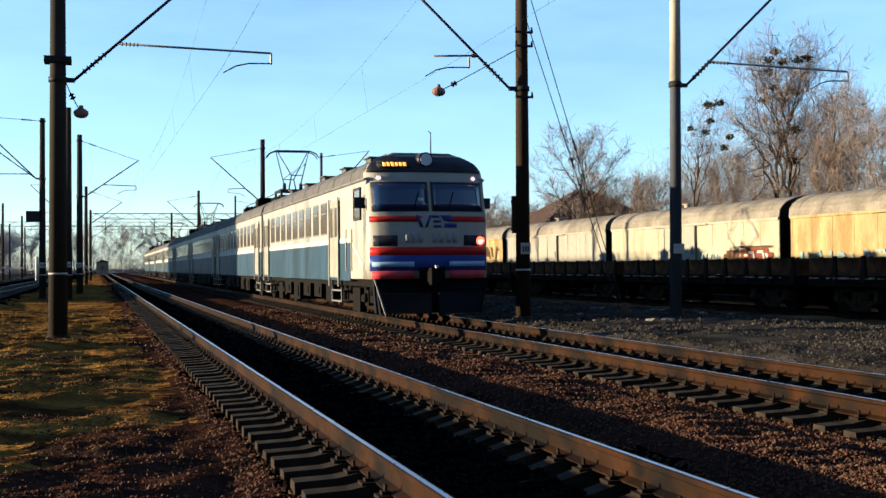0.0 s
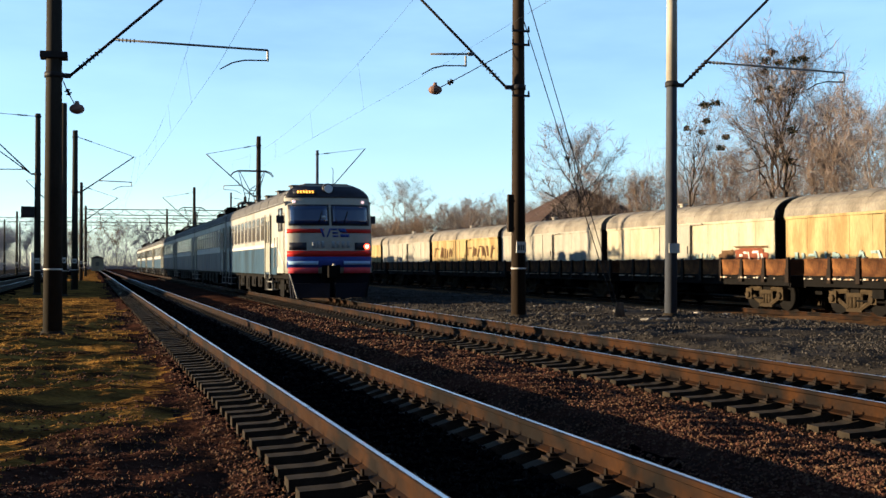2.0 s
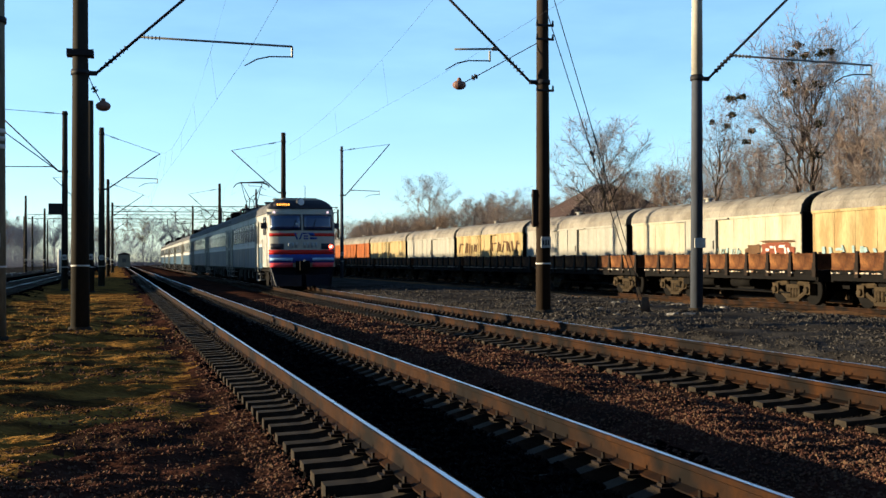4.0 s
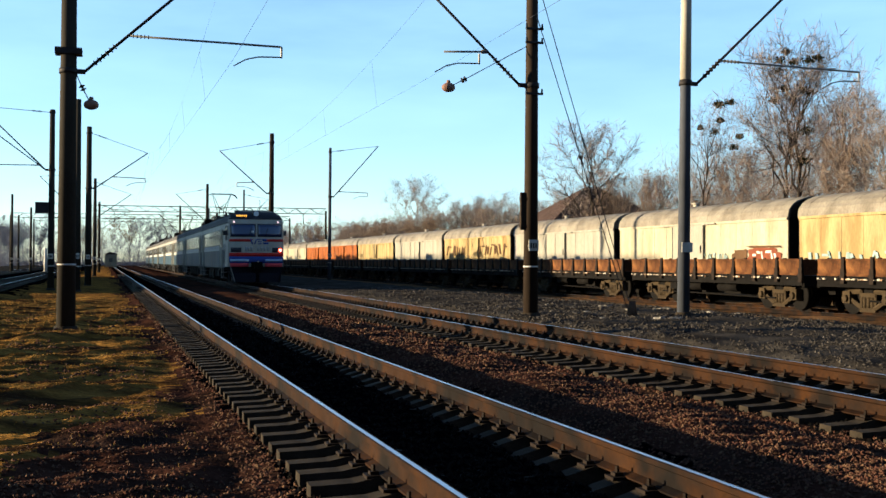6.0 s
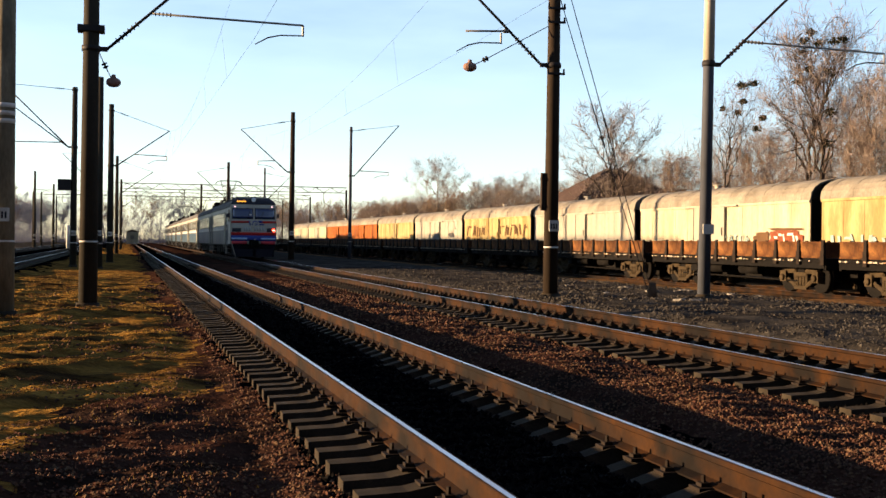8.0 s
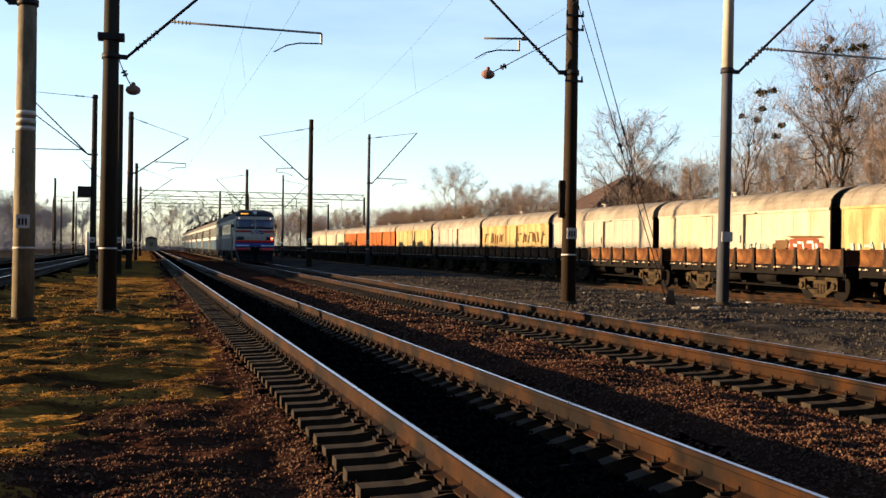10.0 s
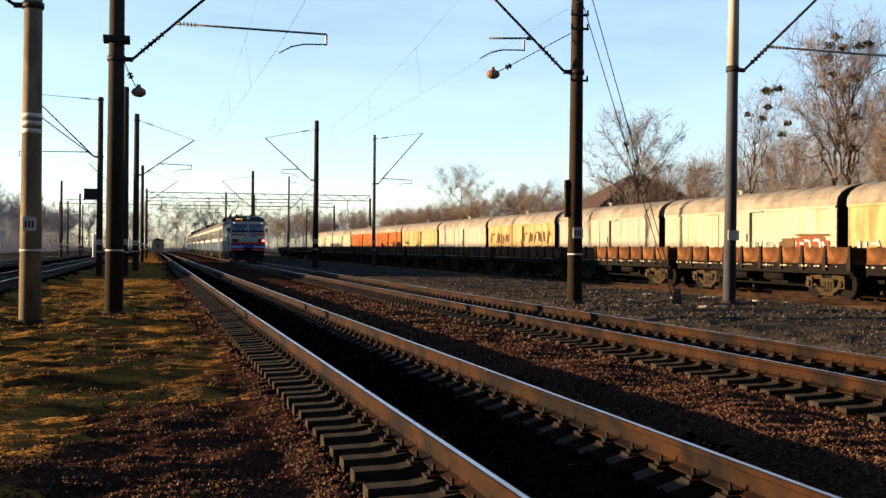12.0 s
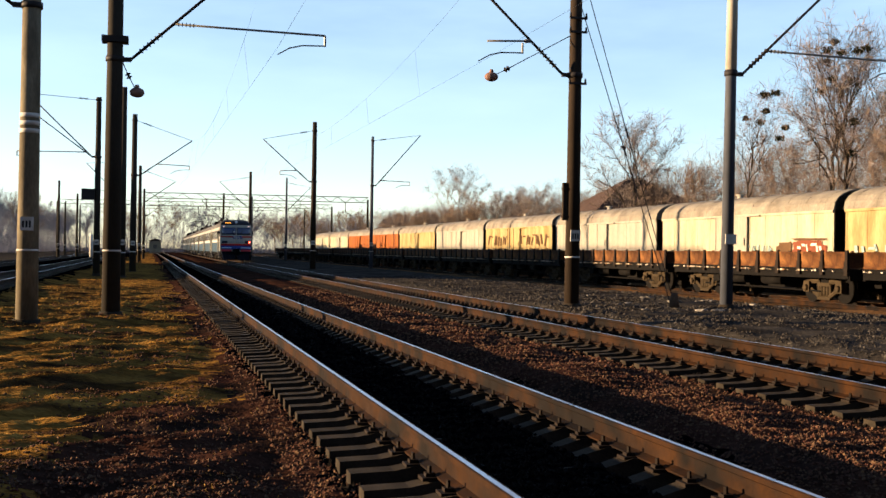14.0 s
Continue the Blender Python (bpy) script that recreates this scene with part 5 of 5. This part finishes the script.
def crown_tree(height, seed, radius, clear, trunk=0.2, limbs=11, subs=0.4, twigs=3, up=0.35, bark=None):
    """A bare tree with a rounded crown: trunk with a leader, bowed limbs out to the crown's edge, branches and twigs on them."""
    r = random.Random(seed)
    bm = B()
    sl = []
    mid, half = (clear + height) / 2, (height - clear) / 2

    def jitter(k):
        return Vector((r.uniform(-1, 1), r.uniform(-1, 1), r.uniform(-0.7, 1))) * k

    def spur(p, d, length, rad, lvl):
        q = p
        for k in range(3 if lvl == 0 else 2):
            d = (d + jitter(0.32) + Vector((0, 0, 0.12))).normalized()
            q2 = q + d * length / (3 if lvl == 0 else 2)
            rod(bm, q, q2, rad * (1 - 0.28 * k), rad * (0.72 - 0.26 * k), 4 if lvl == 0 else 3, False)
            if lvl == 0:
                for _ in range(1 + (r.random() < 0.4)):
                    spur(q.lerp(q2, r.random()), (d * 0.7 + jitter(0.9)).normalized(), length * r.uniform(0.4, 0.65), rad * 0.5, 1)
            for _ in range(twigs if lvl else 1):
                a = q.lerp(q2, r.random())
                e = (d * 0.6 + jitter(0.9)).normalized()
                sl.append((a, a + e * r.uniform(0.03, 0.085) * height, r.uniform(0.005, 0.009)))
            q = q2

    pts = [Vector((0, 0, -0.3))]
    for k in range(1, 9):
        pts.append(Vector((r.uniform(-0.02, 0.02) * height, r.uniform(-0.02, 0.02) * height, height * 0.82 * k / 8)))
    for k in range(8):
        rod(bm, pts[k], pts[k + 1], trunk * (1 - k / 9.5), trunk * (1 - (k + 1) / 9.5), 8, False)
    for i in range(limbs):
        f = (i + 0.5) / limbs
        zs = clear * 0.75 + (height * 0.72 - clear * 0.75) * f
        k = min(7, int(zs / (height * 0.82 / 8)))
        a = pts[k].lerp(pts[k + 1], min(1, max(0, zs / (height * 0.82 / 8) - k)))
        w = i * 2.4 + r.uniform(-0.4, 0.4)
        el = -0.25 + 1.5 * f * r.uniform(0.8, 1.1)
        rr = radius * r.uniform(0.78, 1.05)
        tip = Vector((rr * math.cos(el) * math.cos(w), rr * math.cos(el) * math.sin(w), mid + half * math.sin(el) * r.uniform(0.85, 1.0)))
        ctl = a.lerp(tip, 0.5) + Vector((0, 0, up * (tip - a).length * r.uniform(0.1, 0.6))) * (1 if tip.z < a.z + 3 else -0.3)
        rad = trunk * 0.5 * (1 - 0.5 * f)
        last = a
        n = 7
        for k in range(1, n + 1):
            g = k / n
            p = a * (1 - g) ** 2 + ctl * 2 * g * (1 - g) + tip * g * g + jitter(0.012 * height)
            rod(bm, last, p, rad * (1.02 - g) + 0.006, rad * (1.02 - g - 1 / n) + 0.006, 5, False)
            d = (p - last).normalized()
            if k > 1:
                for _ in range(1 + (r.random() < subs)):
                    out = (p - Vector((0, 0, mid))) / max(radius, half)
                    spur(p, (d * 0.5 + out * 0.5 + jitter(0.75)).normalized(), height * r.uniform(0.10, 0.19) * (1.15 - 0.45 * g), rad * (1.1 - g) * 0.42 + 0.009, 0)
            last = p
    v, f = [], []
    for a, b, w in sl:
        s = jitter(1).normalized() * w
        k = len(v)
        m = a.lerp(b, 0.5) + s * 3
        v += [tuple(a - s), tuple(a + s), tuple(m + s * 0.6), tuple(b)]
        f += [(k, k + 1, k + 2), (k, k + 2, k + 3)]
    return mesh_of("limbs", bm, bark or BARK_DARK), (v, f)


def make_trees():
    kinds = []
    for seed, spread, up, mt in ((3, 0.62, 0.70, TWIG), (8, 0.75, 0.55, TWIG_RED), (15, 0.42, 0.95, TWIG), (21, 0.66, 0.66, TWIG), (33, 0.72, 0.62, TWIG_HAZE)):
        limbs, (v, f) = branch_tree(13.0, seed, spread, 0.17, 4, up, 7, bark=BARK_HAZE if mt is TWIG_HAZE else BARK)
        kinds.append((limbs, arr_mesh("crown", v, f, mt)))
    # tall slim ones, a broad round one, a middling one
    for seed, radius, clear, tr, nl, sb, tw, bk in ((47, 2.3, 6.0, 0.16, 11, 0.1, 4, BARK_DARK), (52, 4.3, 3.4, 0.20, 13, 0.45, 5, BARK_DARK), (58, 3.6, 3.4, 0.14, 11, 0.2, 5, BARK_PALE), (63, 1.9, 7.0, 0.12, 8, 0.0, 2, BARK_DARK)):
        limbs, (v, f) = crown_tree(13.0, seed, radius, clear, tr, nl, sb, tw, bark=bk)
        kinds.append((limbs, arr_mesh("crown", v, f, TWIG_PALE)))
    r = random.Random(17)

    def tree(x, y, h, k, label="bare leafless tree with fine brown twigs", grp="bare trees behind the wagons", wide=1.0):
        t = thing("bare_tree", label, "tree", pose(x, y, ground_at(x, y), r.uniform(-3, 3), r.uniform(-3, 3), r.uniform(0, 360)), grp)
        sc = h / 13.0
        for name, me in zip(("trunk", "crown"), kinds[k]):
            o = part(name, me, None, t)
            o.scale = (sc * wide * r.uniform(0.9, 1.1), sc * wide * r.uniform(0.9, 1.1), sc)
        return t

    # the tall ones, then the rows behind the goods wagons
    for x, y, h, k, w in ((40.7, 96, 13.6, 6, 1.0), (49, 110, 11.0, 7, 0.95), (44.5, 170, 14.6, 7, 1.1), (44.6, 70.5, 16.6, 5, 0.95), (44.0, 67.6, 16.2, 5, 0.9),
                          (45.2, 65.0, 14.6, 8, 0.95), (46.5, 71.5, 12.5, 7, 0.8), (46.5, 66.5, 13.0, 7, 0.8), (46.5, 77.0, 10.5, 7, 0.8),
                          (42.3, 79.5, 14.0, 8, 0.8), (45, 62.5, 12.2, 7, 0.9), (43, 58, 11.5, 7, 0.9), (47, 140, 10.5, 7, 1.1), (46, 150, 9.5, 6, 1.1),
                          (50, 152, 10.4, 7, 1.0), (48.5, 161, 9.6, 6, 1.0), (45.5, 128, 8.6, 7, 1.1)):
        t = tree(x, y, h, k, wide=w)
        if y == 79.5:  # the slender one that leans
            t.matrix_world = pose(x, y, ground_at(x, y), 8, 2, 40)
    for i in range(46):
        y = 54 + i * 4.2 + r.uniform(-1.5, 1.5)
        tree(42 + r.uniform(0, 12), y, r.uniform(7.5, 10.5), r.choice((1, 7, 3, 7, 2)), "low bare tree with reddish brown twigs")
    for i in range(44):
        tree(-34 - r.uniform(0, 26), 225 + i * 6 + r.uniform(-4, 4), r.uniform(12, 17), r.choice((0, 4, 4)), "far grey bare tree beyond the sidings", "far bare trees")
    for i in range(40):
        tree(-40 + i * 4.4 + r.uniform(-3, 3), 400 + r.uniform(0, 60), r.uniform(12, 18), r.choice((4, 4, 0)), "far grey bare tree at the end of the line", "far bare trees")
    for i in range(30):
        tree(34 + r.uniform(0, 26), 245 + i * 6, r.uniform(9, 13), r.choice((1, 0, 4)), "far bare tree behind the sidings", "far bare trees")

    # bushy growth among the trees: slivers, thinning out towards an uneven top
    def brush(name, label, n, xr, yr, hfun, material, wide, length):
        x, y = rng.uniform(*xr, n), rng.uniform(*yr, n)
        z = rng.uniform(0, 1, n) ** 1.5 * hfun(x, y)
        d = rng.normal(0, 1, (n, 3)) + np.array([0, 0, 1.3])
        d /= np.linalg.norm(d, axis=1)[:, None]
        a = np.stack([x, y, z], 1)
        s = rng.normal(0, 1, (n, 3))
        s = s / np.linalg.norm(s, axis=1)[:, None] * wide
        v = np.stack([a - s, a + s, a + d * rng.uniform(*length, n)[:, None]], 1).reshape(-1, 3)
        tagged(part(name, arr_mesh(name, v.tolist(), np.arange(3 * n).reshape(-1, 3).tolist(), material), None), label, "undergrowth", kind="stuff")

    brush("undergrowth", "dense reddish brown leafless undergrowth behind the wagons", 62000, (42, 56), (50, 100),
          lambda x, y: 10.6 + 2.4 * wave(x, y, 0.28, 31) + 1.2 * wave(x, y, 0.9, 32) - 3.5 * smooth(84, 97, y), TWIG_RED, 0.013, (0.6, 1.9))
    brush("undergrowth", "reddish brown leafless undergrowth along the wagons", 60000, (43, 58), (98, 260),
          lambda x, y: 7.6 + 1.6 * wave(x, y, 0.16, 35) + 1.4 * wave(x, y, 0.5, 36), TWIG_RED, 0.02, (0.8, 2.2))
    brush("far_undergrowth", "haze-coloured leafless undergrowth beyond the far sidings", 40000, (-62, -30), (200, 460),
          lambda x, y: 9.0 + 2.4 * wave(x, y, 0.12, 33), TWIG_HAZE, 0.03, (1.0, 3.0))
    brush("far_undergrowth", "haze-coloured leafless undergrowth at the end of the line", 40000, (-60, 150), (380, 460),
          lambda x, y: 8.0 + 2.4 * wave(x, y, 0.1, 37), TWIG_HAZE, 0.045, (1.5, 4.0))
    # mistletoe balls high in the tall trees
    for y, z, s in ((70.0, 15.6, 0.5), (68.3, 15.2, 0.45), (66.5, 15.0, 0.5), (65.4, 15.0, 0.4), (70.1, 14.9, 0.45), (69.2, 16.1, 0.4), (67.1, 13.1, 0.45), (66.8, 10.4, 0.55), (67.2, 8.4, 0.5),
                    (70.8, 12.9, 0.4), (69.4, 13.6, 0.35), (78.0, 13.6, 0.5), (78.6, 13.7, 0.42), (76.6, 13.6, 0.5), (79.0, 11.7, 0.4), (81.2, 12.2, 0.3), (78.2, 12.4, 0.35), (75.3, 10.9, 0.32), (76.2, 10.2, 0.35), (105.5, 12.0, 0.3)):
        n = 300
        d = rng.normal(0, 1, (n, 3))
        d /= np.linalg.norm(d, axis=1)[:, None]
        e = rng.normal(0, 1, (n, 3)) * 0.045
        lump = 1 + 0.45 * np.sin(d[:, 0] * 4 + y) * np.cos(d[:, 1] * 5 + z) + 0.3 * np.sin(d[:, 2] * 6 + y * z)
        p = np.array([44.0, y, z]) + d * (0.68 * s * lump * rng.uniform(0.2, 1.0, n))[:, None] * np.array([1.15, 1.15, 0.85])
        v = np.stack([p - e, p + e, p + d * 0.05 + rng.normal(0, 1, (n, 3)) * 0.05], 1).reshape(-1, 3)
        tagged(part("mistletoe", arr_mesh("mistletoe", v.tolist(), np.arange(3 * n).reshape(-1, 3).tolist(), MISTLETOE), None),
               "dark round mistletoe ball among bare twigs", "mistletoe", "mistletoe balls")


def ground_at(x, y):
    return float(ground_z(np.array([float(x)]), np.array([float(y)]))[0])


make_trees()


# ---------------------------------------------------------------- buildings and small things
def house():
    t = thing("house", "low old house with dark hipped roof among the trees", "house", pose(45.0, 105, 0.1))
    bm = B()
    box(bm, -5.2, 5.2, -4.4, 4.4, 0, 5.4)
    part("wall", bm, HOUSE_WALL, t)
    bm = B()
    v = [bm.verts.new(p) for p in ((-6.2, -5.2, 5.3), (6.2, -5.2, 5.3), (6.2, 5.2, 5.3), (-6.2, 5.2, 5.3), (-0.7, 0, 8.9), (0.7, 0, 8.9))]
    for f in ((0, 1, 5, 4), (1, 2, 5), (2, 3, 4, 5), (3, 0, 4), (3, 2, 1, 0)):
        bm.faces.new([v[k] for k in f])
    part("roof", bm, HOUSE_ROOF, t, "dark hipped roof")


house()


def shading_building():
    """Unseen long building on the sun's side, placed to shade the yard's far half."""
    t = thing("shading_building", "unseen long plain building beyond the sidings, placed for its shade", "building", pose(-36, 99, 0))
    bm = B()
    box(bm, -6, 6, -29, 29, -0.2, 9.4)
    part("wall", bm, HOUSE_WALL, t)
    bm = B()
    prism(bm, [(-6.4, 9.4), (6.4, 9.4), (0, 10.9)], [(0, -29.4, 0), (0, 29.4, 0)])
    part("roof", bm, HOUSE_ROOF, t)


shading_building()


def sky_screen():
    """Unseen block added behind the eye to close the place and cut sky light."""
    t = thing("sky_screen", "unseen tall plain brown brick block, added to cut sky light", "building", pose(8, -24, 0))
    bm = B()
    box(bm, -62, 62, -6, 6, -0.2, 15.0)
    part("wall", bm, BRICK_DARK, t)
    bm = B()
    prism(bm, [(-6.5, 15.0), (6.5, 15.0), (0, 18.0)], [(0, -62.5, 0), (0, 62.5, 0)])
    part("roof", bm, HOUSE_ROOF, t, at=pose(0, 0, 0, 0, 0, 90))


sky_screen()


def small_things():
    t = thing("trackside_cabin", "small pale cabin at the far end of the line", "cabin", pose(-1.9, 330, 0))
    bm = B()
    box(bm, -1.6, 1.6, -1.5, 1.5, 0, 3.4)
    part("wall", bm, HOUSE_WALL, t)
    bm = B()
    prism(bm, [(-1.9, 3.4), (1.9, 3.4), (0, 4.1)], [(0, -1.7, 0), (0, 1.7, 0)])
    part("roof", bm, HOUSE_ROOF, t)
    bm = B()
    box(bm, -0.5, 0.5, -1.54, -1.49, 1.3, 2.4)
    part("window", bm, GLASS, t)
    t = thing("marker_post", "short white painted post beside the sidings", "post", pose(-8.6, 150, 0.05))
    bm = B()
    rod(bm, (0, 0, 0), (0, 0, 3.1), 0.22, 0.2, 10)
    part("post", bm, WHITE, t)
    r = random.Random(9)
    for k in range(30):
        x, y = r.uniform(11.2, 18.6), r.uniform(24.5, 33.5)
        s = r.uniform(0.05, 0.17)
        bm = B()
        # a rough broken lump, flat on top
        bmesh.ops.create_icosphere(bm, subdivisions=2, radius=s)
        w, d, h = r.uniform(0.9, 1.8), r.uniform(0.5, 1.0), r.uniform(0.25, 0.5)
        for v in bm.verts:
            u = v.co.copy()
            n = 1 + 0.3 * math.sin(u.x / s * 3.1 + k) * math.cos(u.y / s * 2.7 + 2 * k) + r.uniform(-0.12, 0.12)
            v.co = Vector((u.x * w * n, u.y * d * n, min(u.z * n, 0.6 * s) * h))
        tagged(part("rubble_lump", bm, RUBBLE, None, at=pose(x, y, ground_at(x, y) + 0.25 * s * h, r.uniform(-8, 8), 0, r.uniform(0, 180))),
               "pale broken concrete lump lying on the gravel", "rubble", "rubble lumps")
    bm = B()
    bmesh.ops.create_icosphere(bm, subdivisions=1, radius=0.07)
    tagged(part("white_stone", bm, WHITE, None, at=pose(track_b(16.5) + 0.98, 16.5, 0.2)), "small white stone beside the rail", "stone")


small_things()

# ---------------------------------------------------------------- tracks, ballast and grass
railway("railway_track", "near track with rusty rails and grey concrete sleepers", track_a, -15, 420, -6.2, True)
railway("railway_track", "second track with rusty rails and grey concrete sleepers, carrying the train", track_b, -15, 420, -6.0, True)
for f, lb in ((track_c, "siding beyond the grassy strip in deep shade"), (track_d, "outer siding beyond the grassy strip"),
              (track_e, "siding under the flat wagons"), (track_f, "siding under the covered wagons")):
    railway("railway_track", lb, f, -15, 420, 0, False, YARD if f in (track_e, track_f) else 0.0)
stones("rusty_ballast", "rusty brown ballast stones beside the near track", 90000, (-3.0, 6.6), (5.0, 45), (0.005, 0.022), STONE_RED,
       lambda x, y: (np.abs(x - track_a(y)) > 1.3) & ((x > 0.9) | (wave(x, y, 1.4, 41) + 1.0 * smooth(13, 6, y) + 0.5 * smooth(-1.5, 1.0, x) > rng.uniform(0.1, 1.9, len(x)))))
stones("trackbed_stones", "ballast stones between the rails, shade put into their dark colour", 26000, (1.2, 9.2), (5.0, 60), (0.015, 0.035), STONE_DARK,
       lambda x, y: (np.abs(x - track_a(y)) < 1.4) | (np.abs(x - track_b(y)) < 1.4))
stones("grey_gravel", "grey gravel stones beyond the second track", 44000, (8.9, 19.5), (9.0, 60), (0.008, 0.026), STONE_GREY,
       lambda x, y: wave(x, y, 0.9, 51) + 0.6 * wave(x, y, 2.6, 52) > rng.uniform(-1.1, 0.7, len(x)))
grass()


def motions():
    rows = [(0.0, 27.2), (0.5, 30.2), (1.0, 33.2), (1.5, 36.3), (2.0, 39.4), (2.5, 42.4), (3.0, 45.5), (4.0, 51.8), (5.5, 61.0), (6.5, 67.4), (7.5, 73.8),
            (8.5, 80.3), (10.0, 90.2), (11.0, 96.8), (12.5, 106.8), (14.0, 116.0)]
    walk(train, [(t, pose(track_b(y), y, 0, 0, 0, 0.29)) for t, y in rows])
    ts, ds = [t for t, _ in rows], [d for _, d in rows]
    for ws, y in WHEELS:
        walk(ws, [(0.1 * k, pose(0, y, RAIL_Z + 0.475, -math.degrees((float(np.interp(0.1 * k, ts, ds)) - 27.2) / 0.475), 0, 0)) for k in range(141)])


motions()
